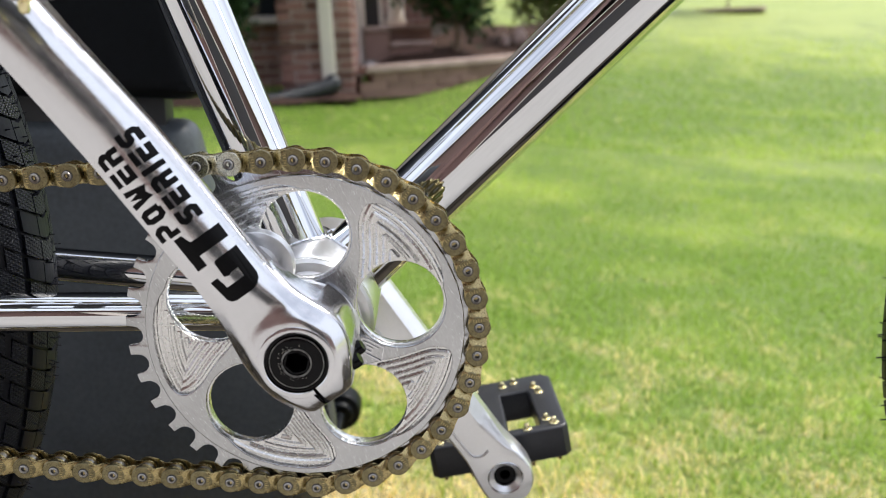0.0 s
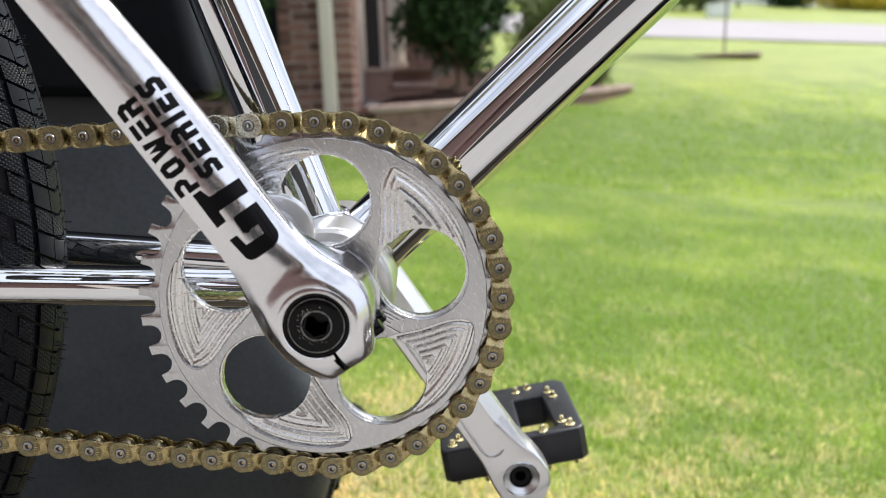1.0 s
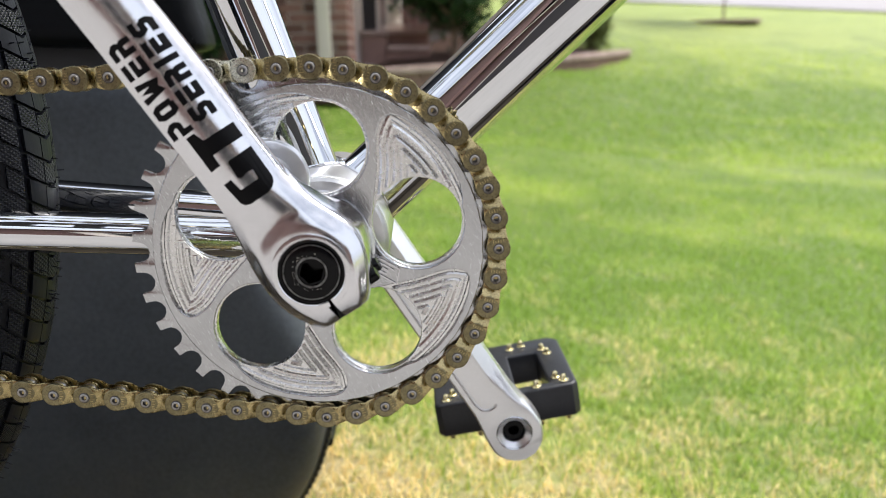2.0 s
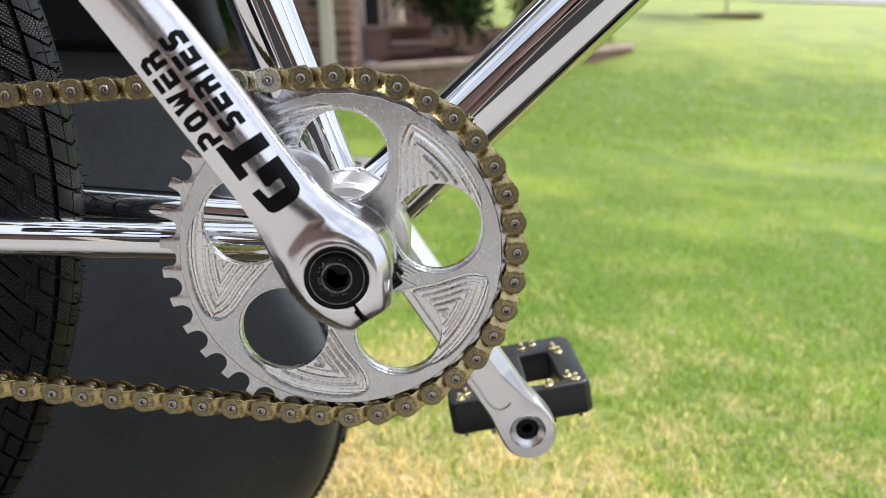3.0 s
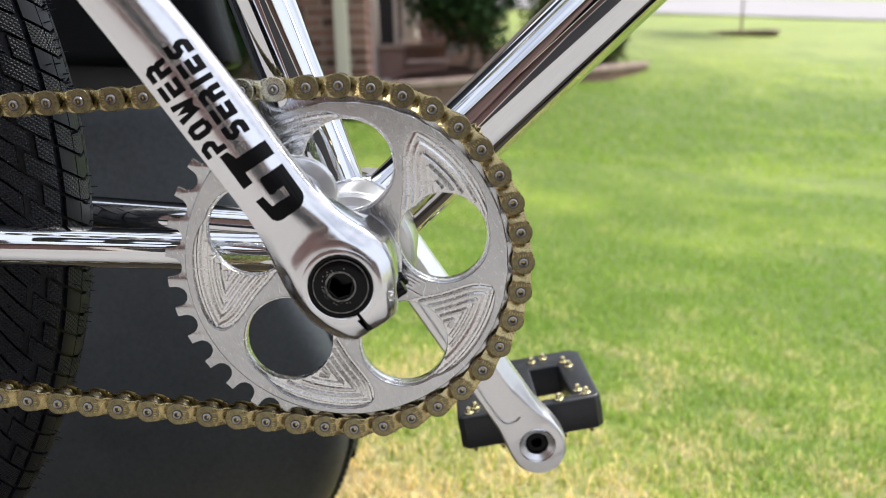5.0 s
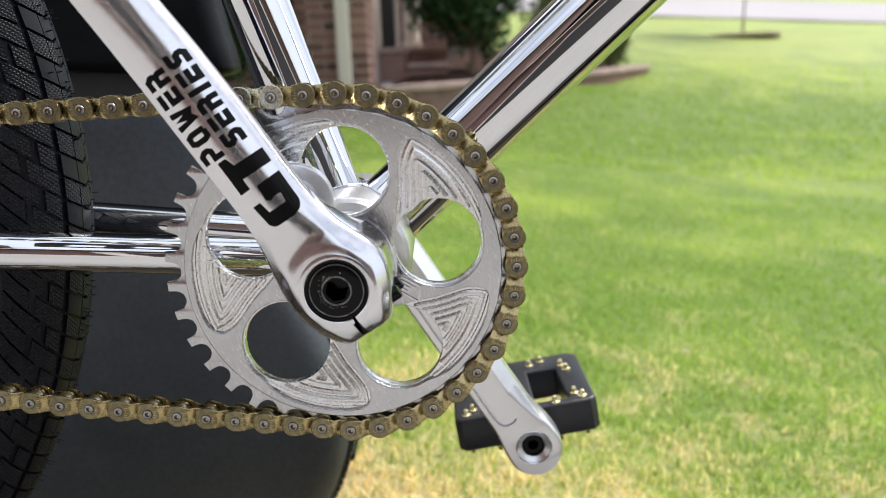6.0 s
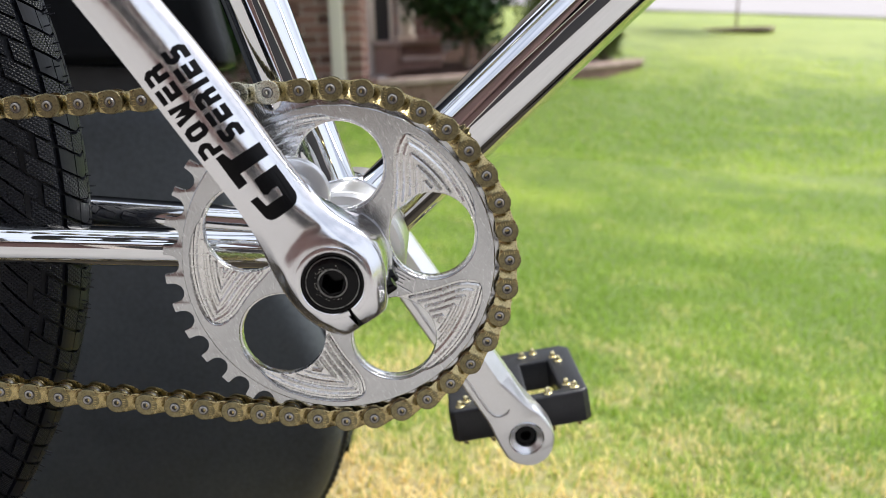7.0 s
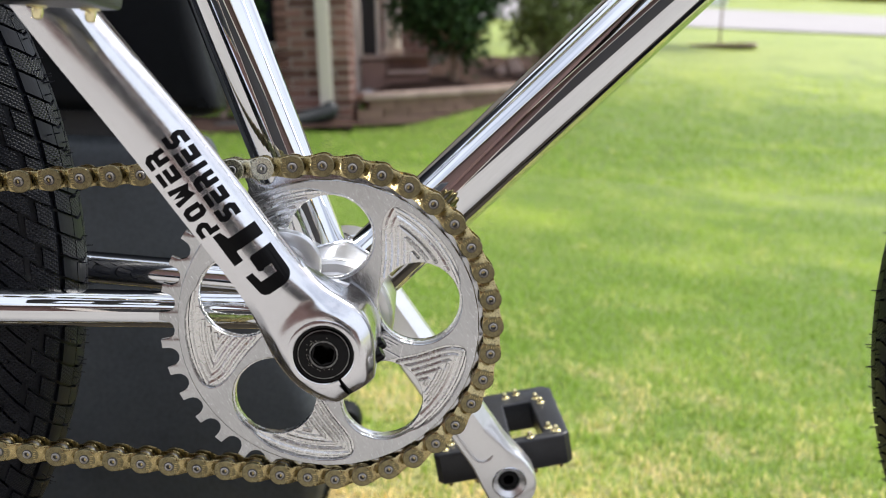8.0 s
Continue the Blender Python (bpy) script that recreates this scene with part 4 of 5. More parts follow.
def blocks(outline):
    bm = bmesh.new()
    bm.faces.new([bm.verts.new((arm_xz(u, v)[0], -0.0858, arm_xz(u, v)[1])) for u, v in outline])
    return onto_arm(bm)


bike("printed_block", blocks([(0.0525, 0.0086), (0.0525, -0.0030), (0.0482, -0.0030), (0.0480, -0.0072), (0.0621, -0.0074), (0.0621, -0.0040), (0.0584, -0.0026), (0.0584, 0.0086)]), M_DECAL, near_arm, "black printed mark", False)
bike("printed_block", blocks([(0.0482, 0.0088), (0.0356, 0.0090), (0.0338, 0.0085), (0.0324, 0.0073), (0.0315, 0.0052), (0.0314, -0.0022), (0.0320, -0.0040), (0.0335, -0.0052), (0.0421, -0.0062), (0.0422, -0.0030), (0.0374, -0.0022),
                              (0.0374, 0.0050), (0.0412, 0.0052), (0.0413, 0.0026), (0.0406, 0.0010), (0.0414, -0.0006), (0.0472, -0.0004), (0.0480, 0.0002)]), M_DECAL, near_arm, "black printed mark", False)


# pedals
def pedal(centre, tilt, y0, y1, few=False):
    hx0, hy0, th = 0.0472, abs(y1 - y0) / 2, 0.0115
    outline = [(-hx0 + 0.004, -hy0), (hx0 - 0.004, -hy0), (hx0, -hy0 + 0.004), (hx0, hy0 - 0.007), (hx0 - 0.006, hy0), (-hx0 + 0.006, hy0), (-hx0, hy0 - 0.007), (-hx0, -hy0 + 0.004)]
    holes = []
    for s in (-1, 1):
        holes.append([(s * 0.0075, -hy0 + 0.008), (s * 0.0285, -hy0 + 0.008), (s * 0.0295, -hy0 + 0.010), (s * 0.0285, hy0 - 0.027), (s * 0.0270, hy0 - 0.025), (s * 0.0075, hy0 - 0.025)])
    body = plate_bm([outline] + holes, 0, 2 * th, 0.002, 2)
    place = Matrix.Translation((centre[0], (y0 + y1) / 2, centre[2])) @ Matrix.Rotation(radians(tilt), 4, "Y")
    body.transform(place @ Matrix.Rotation(radians(-90), 4, "X") @ Matrix.Translation((0, -th, 0)))
    ob = bike("pedal", body, M_NYLON, label="black plastic platform pedal with gold pins")
    bm = bmesh.new()
    add_tube(bm, [place @ Vector((0, -hy0 - 0.010, 0)), place @ Vector((0, hy0, 0))], 0.0085, 24)
    bmesh.ops.recalc_face_normals(bm, faces=bm.faces)
    bike("axle_tube", bm, M_NYLON, ob)
    spots = [(0.0107, 0.030), (0.0194, 0.0335), (0.0330, 0.021), (0.0355, 0.012), (0.0345, -0.030), (0.0390, -0.0365), (0.0205, -0.0390)]
    spots += [(-x, y) for x, y in spots]
    if few:
        spots = [(-0.034, -hy0 + 0.012), (0.034, -hy0 + 0.012), (-0.012, hy0 - 0.010), (0.021, hy0 - 0.010), (0.038, hy0 - 0.010)]
    for x, y in spots:
        for s in (-1, 1):
            foot = place @ Vector((x, y, s * th))
            up = (place.to_3x3() @ Vector((0, 0, s))).normalized()
            bm = bmesh.new()
            add_tube(bm, [foot - up * 0.001, foot + up * 0.0006, foot + up * 0.0009], [0.0034, 0.0034, 0.0029], 6)
            add_tube(bm, [foot + up * 0.0008, foot + up * 0.0034, foot + up * 0.0042, foot + up * 0.0046], [0.0018, 0.0018, 0.0014, 0.0006], 10)
            bmesh.ops.recalc_face_normals(bm, faces=bm.faces)
            bike("pin", bm, M_BRASSPIN, ob, "gold traction pin")
    return ob


pedal((ex, 0, ez), -12, 0.109, 0.195)
px, pz = arm_xz(0.1800, -0.008)
pedal((px, 0, pz - 0.0029), 1, -0.196, -0.104, True)


# wheels
def wheel(name, centre, spin, label):
    minor, big = 0.0250, WHEEL_R - 0.0270
    prof = []
    for k in range(41):
        a = radians(-128 + 256 * k / 40)
        prof.append((big + minor * math.cos(a), minor * 1.08 * math.sin(a)))
    tyre_m = lathe_bm(prof, tuple(centre), 160)
    hub = bike(name, tyre_m, M_TYRE, label=label)
    bm = bmesh.new()
    uvl = bm.loops.layers.uv.new("UVMap")
    count = 170
    # wide and narrow blocks take turns; plain and knurled pads take turns along the middle
    layouts = ([(-90, -66), (-60, -34), (-28, -10.6), (-9.4, 9.4), (10.6, 28), (34, 60), (66, 90)], [(-90, -54), (-48, -34), (-28, -10.6), (-9.4, 9.4), (10.6, 28), (34, 48), (54, 90)])
    for k in range(count):
        for p0, p1 in layouts[k % 2]:
            top, low = [], []
            nj = 5
            plain = k % 2 == 1 and abs(p0 + p1) / 2 < 25
            for a in range(2):
                for b in range(nj):
                    phi = p0 + (p1 - p0) * b / (nj - 1)
                    skew = 0.85 * abs(phi) / 54 + 0.50 * (abs(phi) / 54) ** 2
                    th = 2 * math.pi * (k + (0.07, 0.93)[a] + skew + (0.5 if phi > 0 and abs(p0 + p1) > 1 else 0)) / count + spin
                    for lst, r in ((top, minor + 0.0021), (low, minor - 0.0006)):
                        rr = big + r * math.cos(radians(phi))
                        v = bm.verts.new((centre.x + rr * math.cos(th), centre.y + r * 1.08 * math.sin(radians(phi)), centre.z + rr * math.sin(th)))
                        lst.append((v, (0.0, 0.0) if plain else (th * WHEEL_R, radians(phi) * minor)))
            quads = [((top, b), (top, b + 1), (top, nj + b + 1), (top, nj + b)) for b in range(nj - 1)]
            quads += [((top, b), (low, b), (low, b + 1), (top, b + 1)) for b in range(nj - 1)]
            quads += [((top, nj + b + 1), (low, nj + b + 1), (low, nj + b), (top, nj + b)) for b in range(nj - 1)]
            quads += [((top, nj), (low, nj), (low, 0), (top, 0)), ((top, nj - 1), (low, nj - 1), (low, 2 * nj - 1), (top, 2 * nj - 1))]
            for quad in quads:
                f = bm.faces.new([lst[i][0] for lst, i in quad])
                for loop, (lst, i) in zip(f.loops, quad):
                    loop[uvl].uv = lst[i][1]
    rnd = random.Random(7)
    for k in range(700):
        phi, th = rnd.choice((-80, -45, -20, 0, 20, 45, 80, -8, 8, -5, 5, 12)), rnd.uniform(0, 2 * math.pi)
        foot = Vector((centre.x + (big + minor * math.cos(radians(phi))) * math.cos(th), centre.y + minor * 1.08 * math.sin(radians(phi)), centre.z + (big + minor * math.cos(radians(phi))) * math.sin(th)))
        out = Vector((math.cos(radians(phi)) * math.cos(th), math.sin(radians(phi)), math.cos(radians(phi)) * math.sin(th)))
        add_tube(bm, [foot, foot + out * 0.003, foot + out * rnd.uniform(0.0038, 0.0056)], [0.00040, 0.00036, 0.00026], 5)
    bmesh.ops.recalc_face_normals(bm, faces=bm.faces)
    bike("tread", bm, M_TREAD, hub, "knurled black tread blocks", False)
    bike("rim", lathe_bm([(WHEEL_R + a, b) for a, b in ((-0.045, -0.014), (-0.041, -0.0155), (-0.0405, -0.0135), (-0.046, -0.011), (-0.0475, 0), (-0.046, 0.011), (-0.0405, 0.0135), (-0.041, 0.0155), (-0.045, 0.014), (-0.055, 0.008), (-0.057, 0), (-0.055, -0.008))], tuple(centre), 120, True), M_RIM, hub)
    bike("hub", lathe_bm([(0, -0.055), (0.006, -0.055), (0.006, -0.034), (0.028, -0.033), (0.028, -0.030), (0.013, -0.026), (0.012, 0.026), (0.028, 0.030), (0.028, 0.033), (0.006, 0.034), (0.006, 0.055), (0, 0.055)], tuple(centre), 40), M_RIM, hub)
    for k in range(36):
        a = 2 * math.pi * k / 36
        s = -1 if k % 2 else 1
        a2 = a + (0.55 if k % 4 < 2 else -0.55)
        bm = bmesh.new()
        add_tube(bm, [Vector((0.0265 * math.cos(a2), s * 0.0315, 0.0265 * math.sin(a2))) + centre, Vector(((WHEEL_R - 0.054) * math.cos(a), 0, (WHEEL_R - 0.054) * math.sin(a))) + centre], 0.001, 6)
        bike("spoke", bm, M_RIM, hub)
    return hub


rear = wheel("rear_wheel", REAR, 0.0, "black knurled tyre on a silver rim")
wheel("front_wheel", FRONT, 0.02, "black knurled tyre with rubber hairs")
bike("rear_cog", lathe_bm([(0.0, CHAIN_Y - 0.0015), (COG_R - 0.004, CHAIN_Y - 0.0015), (COG_R - 0.001, CHAIN_Y), (COG_R - 0.004, CHAIN_Y + 0.0015), (0.0, CHAIN_Y + 0.0015)], (REAR.x + 0.004, 0, COG_Z), 54), M_PIN)

# ---- black moulded bin behind the rear wheel ----
plastic_bin = empty("plastic_bin", SLOPE @ Matrix.Translation((-0.3, 0.42, -0.03)), "matte black moulded plastic bin standing behind the bicycle", "bin")


def bin_part(name, bm, mat, smooth=True):
    bm.transform(Matrix.Translation((0.3, -0.42, 0.03)))
    return part(name, bm, mat, plastic_bin, "", smooth)


def rounded(points, steps=3):
    """Cuts the corners of a closed outline into a smooth line."""
    for _ in range(steps):
        out = []
        for p, q in zip(points, points[1:] + points[:1]):
            out += [(p[0] * 0.75 + q[0] * 0.25, p[1] * 0.75 + q[1] * 0.25), (p[0] * 0.25 + q[0] * 0.75, p[1] * 0.25 + q[1] * 0.75)]
        points = out
    return points


body_line = [(-1.20, 0.352), (-0.30, 0.352), (-0.160, 0.350), (-0.133, 0.349), (-0.126, 0.318), (-0.115, 0.272), (-0.080, 0.208), (-0.048, 0.150), (-0.030, 0.090), (-0.030, 0.050), (-0.046, -0.004), (-0.075, -0.045), (-0.30, -0.05), (-1.20, -0.05)]
hood_line = [(-1.22, 1.05), (-1.22, 0.364), (-0.30, 0.366), (-0.165, 0.367), (-0.118, 0.366), (-0.120, 0.382), (-0.127, 0.402), (-0.138, 0.450), (-0.150, 0.52), (-0.168, 0.62), (-0.185, 0.80), (-0.190, 1.05)]
bin_part("tub", plate_bm([rounded(body_line)], 0.25, 0.060, 0.026, 6), M_TUB)
bin_part("hood", plate_bm([rounded(hood_line)], 0.242, 0.050, 0.014, 4), M_BIN)
bin_part("hinge_rail", box_bm((-1.15, 0.262, 0.343), (-0.150, 0.285, 0.372), 0.004), M_HOSE)
bm = bmesh.new()
edge = rounded(body_line)
edge = [p for p in edge if p[0] > -0.125 and p[1] < 0.20 and p[1] > -0.04]
for k, (x, z) in enumerate(edge[::1]):
    add_box(bm, (x - 0.004, 0.272, z - 0.003), (x + 0.004, 0.304, z + 0.003), 0.001)
bin_part("ribbed_edge", bm, M_HOSE)
bin_part("wheel", lathe_bm([(0, -0.020), (0.012, -0.020), (0.014, -0.014), (0.020, -0.013), (0.021, -0.010), (0.021, 0.012), (0.018, 0.016), (0, 0.016)], (-0.033, 0.42, 0.029), 32), M_BIN)
bin_part("axle", tube_bm([(-0.033, 0.29, 0.029), (-0.033, 0.42, 0.029)], 0.005, 12), M_BIN)


# ---- house front: brick pier, porch, downspout ----
def brick_course_mesh(l, h, d):
    bm = box_bm((-l / 2, -d / 2, -h / 2), (l / 2, d / 2, h / 2), 0.004)
    me = bpy.data.meshes.new("brick")
    bm.to_mesh(me)
    bm.free()
    me.materials.append(M_BRICK)
    return me


BRICK, HALF = brick_course_mesh(0.194, 0.057, 0.06), brick_course_mesh(0.092, 0.057, 0.06)


def brick_face(parent, start, along_dir, length, z0, rows):
    """Running-bond bricks, each proud of the mortar behind it."""
    yaw = math.atan2(along_dir[1], along_dir[0])
    for r in range(rows):
        s = 0.0
        if r % 2:
            pieces = [0.092]
            while sum(pieces) + 0.01 * len(pieces) + 0.194 <= length + 0.001:
                pieces.append(0.194)
            if length - sum(pieces) - 0.01 * len(pieces) > 0.09:
                pieces.append(0.092)
        else:
            pieces = []
            while sum(pieces) + 0.01 * len(pieces) + 0.194 <= length + 0.001:
                pieces.append(0.194)
            if length - sum(pieces) - 0.01 * len(pieces) > 0.09:
                pieces.append(0.092)
        for l in pieces:
            ob = new("brick", BRICK if l > 0.1 else HALF)
            ob.parent = parent
            c = s + l / 2
            ob.matrix_basis = Matrix.Translation((start[0] + along_dir[0] * c, start[1] + along_dir[1] * c, z0 + 0.0677 * (r + 0.5))) @ Matrix.Translation((-along_dir[1] * 0.025, along_dir[0] * 0.025, 0)) @ Matrix.Rotation(yaw, 4, "Z")
            s += l + 0.010


def wall(name, lo, hi, mat, label, category="wall"):
    ob = part(name, box_bm(lo, hi), mat)
    return tagged(ob, label, category, kind="structure")


GZ = -0.05
wall_pier = wall("wall_pier", (-0.84, 5.30, GZ), (-0.43, 6.9, 5.2), M_MORTAR, "red-brown brick corner of a house with pale mortar")
brick_face(wall_pier, (-0.924, 5.30), (1, 0), 0.50, GZ, 26)
brick_face(wall_pier, (-0.43, 5.32), (0, 1), 0.62, GZ, 26)
wall_front = wall("wall_front", (-5.0, 5.75, GZ), (-0.84, 6.1, 5.2), M_MORTAR, "red-brown brick front wall of a house")
brick_face(wall_front, (-1.72, 5.75), (1, 0), 0.88, GZ, 26)
wall_porch = wall("wall_porch", (-1.6, 8.2, 0.0), (0.55, 8.5, 5.2), M_MORTAR, "shaded brick wall at the back of the porch")
brick_face(wall_porch, (-0.43, 8.2), (1, 0), 0.98, 0.55, 14)
porch_slab = tagged(part("porch_slab", box_bm((-0.425, 7.02, -0.05), (0.16, 8.095, 0.50), 0.01), M_STONE), "low brick porch slab with pale treads in shade", "porch", kind="structure")
part("tread", box_bm((-0.425, 6.98, 0.503), (0.18, 8.09, 0.54), 0.008), M_CAP, porch_slab)
landing = tagged(part("porch_landing", box_bm((-0.425, 6.50, -0.05), (-0.215, 7.015, 0.49), 0.01), M_STONE), "brick landing beside the porch steps", "step", kind="structure")
part("tread", box_bm((-0.425, 6.47, 0.493), (-0.20, 6.975, 0.53), 0.008), M_CAP, landing)
porch_step = tagged(part("porch_step", box_bm((-0.21, 6.50, -0.05), (0.15, 7.015, 0.36), 0.01), M_STONE), "brick step with a pale tread up to the porch", "step", kind="structure")
part("tread", box_bm((-0.195, 6.46, 0.363), (0.17, 6.975, 0.40), 0.008), M_CAP, porch_step)


def gable_bm(x0, x1, y0, y1, z0, z1):
    bm = bmesh.new()
    ym = (y0 + y1) / 2
    low = [bm.verts.new((x, y, z0)) for x, y in ((x0, y0), (x1, y0), (x1, y1), (x0, y1))]
    top = [bm.verts.new((x0, ym, z1)), bm.verts.new((x1, ym, z1))]
    for f in ((low[0], low[1], top[1], top[0]), (low[2], low[3], top[0], top[1]), (low[0], top[0], low[3]), (low[1], low[2], top[1]), tuple(reversed(low))):
        bm.faces.new(f)
    return bm


# upper storey and roof are unseen, raised to darken the chrome's reflections
tagged(part("roof", gable_bm(-9, 2.2, 4.9, 12.0, 5.2, 8.4), M_ROOF), "unseen dark roof added over the house front", "roof", kind="structure")
door_1 = tagged(part("door_1", box_bm((-0.80, 8.10, 0.40), (-0.36, 8.19, 2.4), 0.005), M_DARK), "dark front door in the porch", "door", kind="structure")
part("door_frame", box_bm((-0.36, 8.12, 0.40), (-0.32, 8.19, 2.45), 0.004), M_WHITE, door_1)
window_1 = tagged(part("window_1", box_bm((-1.30, 5.70, 0.62), (-0.90, 5.74, 1.9), 0.004), M_GLASSDARK), "dark house window with a pale sill", "window", kind="structure")
part("window_sill", box_bm((-1.34, 5.64, 0.56), (-0.875, 5.745, 0.615), 0.006), M_WHITE, window_1)

porch_column = empty("porch_column", Matrix.Translation((-0.165, 7.2, 0.54)), "white painted porch column", "column")
part("shaft", lathe_bm([(0.075, 0), (0.068, 4.66)], (0, 0, 0), 24), M_WHITE, porch_column, m=Matrix.Rotation(radians(90), 4, "X"), smooth=True)
part("base", box_bm((-0.088, -0.088, 0), (0.088, 0.088, 0.06), 0.006), M_WHITE, porch_column)

downspout = empty("downspout", Matrix.Translation((-0.575, 5.235, 0.16)), "cream painted metal downspout on the brick corner", "downspout")
part("pipe", box_bm((-0.056, -0.035, -0.02), (0.036, 0.035, 5.0), 0.010), M_WHITE, downspout, smooth=True)
for z in (0.95, 2.2):
    part("strap", box_bm((-0.075, 0.020, z), (0.075, 0.046, z + 0.03), 0.003), M_WHITE, downspout)
bm = bmesh.new()
pts, rad = [], []
for k in range(60):
    s = k / 59
    x = -0.555 - 0.02 * s - 0.75 * max(0, s - 0.1) ** 1.25
    y = 5.20 - 0.55 * s
    z = 0.150 - 0.085 * min(1, s * 1.6) - 0.012 * s
    pts.append((x, y, z))
    rad.append(0.058 if k % 2 else 0.051)
add_tube(bm, pts, rad, 20)
bmesh.ops.recalc_face_normals(bm, faces=bm.faces)
tagged(part("drain_hose", bm, M_HOSE, smooth=True), "black corrugated drain hose lying at the downspout", "hose")


def mulch_point(x, y):
    """A strip along the house that widens away from the corner."""
    edge = 5.22 - 0.95 * min(1.0, max(0.0, (-0.36 - x) / 0.8))
    return edge + (5.32 - edge) * y


bm = sheet_bm(axis_steps((-3.2, -0.36, 24)), axis_steps((0, 1, 6)), lambda x, y: float(land(x, mulch_point(x, y))) + 0.02 + 0.025 * math.sin(math.pi * y) + 0.02 * noise.noise(Vector((x * 6, y * 5, 0))))
for v in bm.verts:
    v.co.y = mulch_point(v.co.x, v.co.y)
tagged(part("house_mulch", bm, M_MULCH, smooth=True),
       "dark mulch strip along the house", "mulch", kind="structure")


# ---- planter bed with stone edging, shrubs ----
def bed_line(s):
    """Front edge of the raised bed, s from 0 at the porch to 1 at its tip."""
    x = -0.46 + 2.68 * s
    y = 5.42 + 1.0 * s + 1.75 * s ** 2.2
    return Vector((x, y, 0))


STONE_H = 0.0625
planter_wall = tagged(new("planter_wall"), "low tan stone edging of a raised bed", "planter wall", kind="structure")
stone_me = []
for j in range(3):
    bm = box_bm((-0.0993, -0.06, 0), (0.0993, 0.06, STONE_H - 0.005), 0.004)
    rnd = random.Random(j)
    for v in bm.verts:
        v.co += Vector((rnd.uniform(-1, 1), rnd.uniform(-1, 1), rnd.uniform(-1, 1))) * 0.003
    me = bpy.data.meshes.new("stone")
    bm.to_mesh(me)
    bm.free()
    me.materials.append(M_STONE)
    stone_me.append(me)
bm = box_bm((-0.105, -0.085, 0), (0.105, 0.085, 0.05), 0.010)
cap_me = bpy.data.meshes.new("cap_stone")
bm.to_mesh(cap_me)
bm.free()
cap_me.materials.append(M_CAP)
length, s, rnd = 0.0, 0.0, random.Random(3)
spots, prev = [], bed_line(0)
for k in range(1, 801):
    q = bed_line(k / 800)
    length += (q - prev).length
    if length >= 0.2:
        spots.append((q, math.atan2((q - prev).y, (q - prev).x), k / 800))
        length = 0
    prev = q
for i, (q, yaw, s) in enumerate(spots):
    gz = float(land(q.x, q.y)) - 0.02
    top = 0.238 + 0.055 * s + 0.02 * s * s
    rows = 4 if s < 0.7 else 2
    for r in range(rows):
        ob = new("stone", rnd.choice(stone_me))
        ob.parent = planter_wall
        step = 0.05 if r % 2 else -0.05
        ob.matrix_basis = Matrix.Translation((q.x + step * math.cos(yaw), q.y + step * math.sin(yaw), max(gz, top - 0.05 - STONE_H * (rows - r)))) @ Matrix.Rotation(yaw + rnd.uniform(-0.03, 0.03), 4, "Z")
    ob = new("cap_stone", cap_me)
    ob.parent = planter_wall
    ob.matrix_basis = Matrix.Translation((q.x, q.y, top - 0.05)) @ Matrix.Rotation(yaw + rnd.uniform(-0.02, 0.02), 4, "Z")

bm = bmesh.new()
front, back = [], []
for k in range(41):
    q = bed_line(k / 40)
    front.append(bm.verts.new((q.x - 0.02, q.y + 0.05, 0.17 + 0.085 * k / 40)))
    back.append([bm.verts.new((q.x * 0.8 - 0.05 + 0.2 * j, min(q.y + 0.6 * j + 0.3, 9.6), 0.21 + 0.07 * j + 0.1 * k / 40 + 0.03 * noise.noise(Vector((q.x * 3, j * 1.3, 0))))) for j in range(1, 5)])
for k in range(40):
    c0, c1 = [front[k]] + back[k], [front[k + 1]] + back[k + 1]
    for j in range(4):
        bm.faces.new((c0[j], c1[j], c1[j + 1], c0[j + 1]))
tagged(part("bed_mulch", bm, M_MULCH, smooth=True), "dark brown mulch in the raised bed", "mulch", kind="structure")


def leaf_cloud(centre, radii, count, size, seed, clumps=24):
    """Many small leaf blades gathered in clumps, with gaps and an uneven outline."""
    rnd = np.random.RandomState(seed)
    d = rnd.normal(size=(clumps, 3))
    d /= np.linalg.norm(d, axis=1)[:, None]
    heads = d * (rnd.uniform(0.35, 0.85, (clumps, 1)))
    pick = rnd.randint(0, clumps, count)
    off = rnd.normal(size=(count, 3)) * 0.17
    pos = (heads[pick] + off) * np.array(radii) + np.array(centre)
    a, b = rnd.normal(size=(count, 3)), rnd.normal(size=(count, 3))
    a /= np.linalg.norm(a, axis=1)[:, None]
    b -= a * (a * b).sum(1)[:, None]
    b /= np.linalg.norm(b, axis=1)[:, None]
    ln = size * rnd.uniform(0.6, 1.4, (count, 1))
    v = np.stack([pos - a * ln, pos + b * ln * 0.45, pos + a * ln, pos - b * ln * 0.45], 1).reshape(-1, 3)
    me = bpy.data.meshes.new("leaves")
    me.from_pydata(v.tolist(), [], np.arange(count * 4).reshape(-1, 4).tolist())
    return me


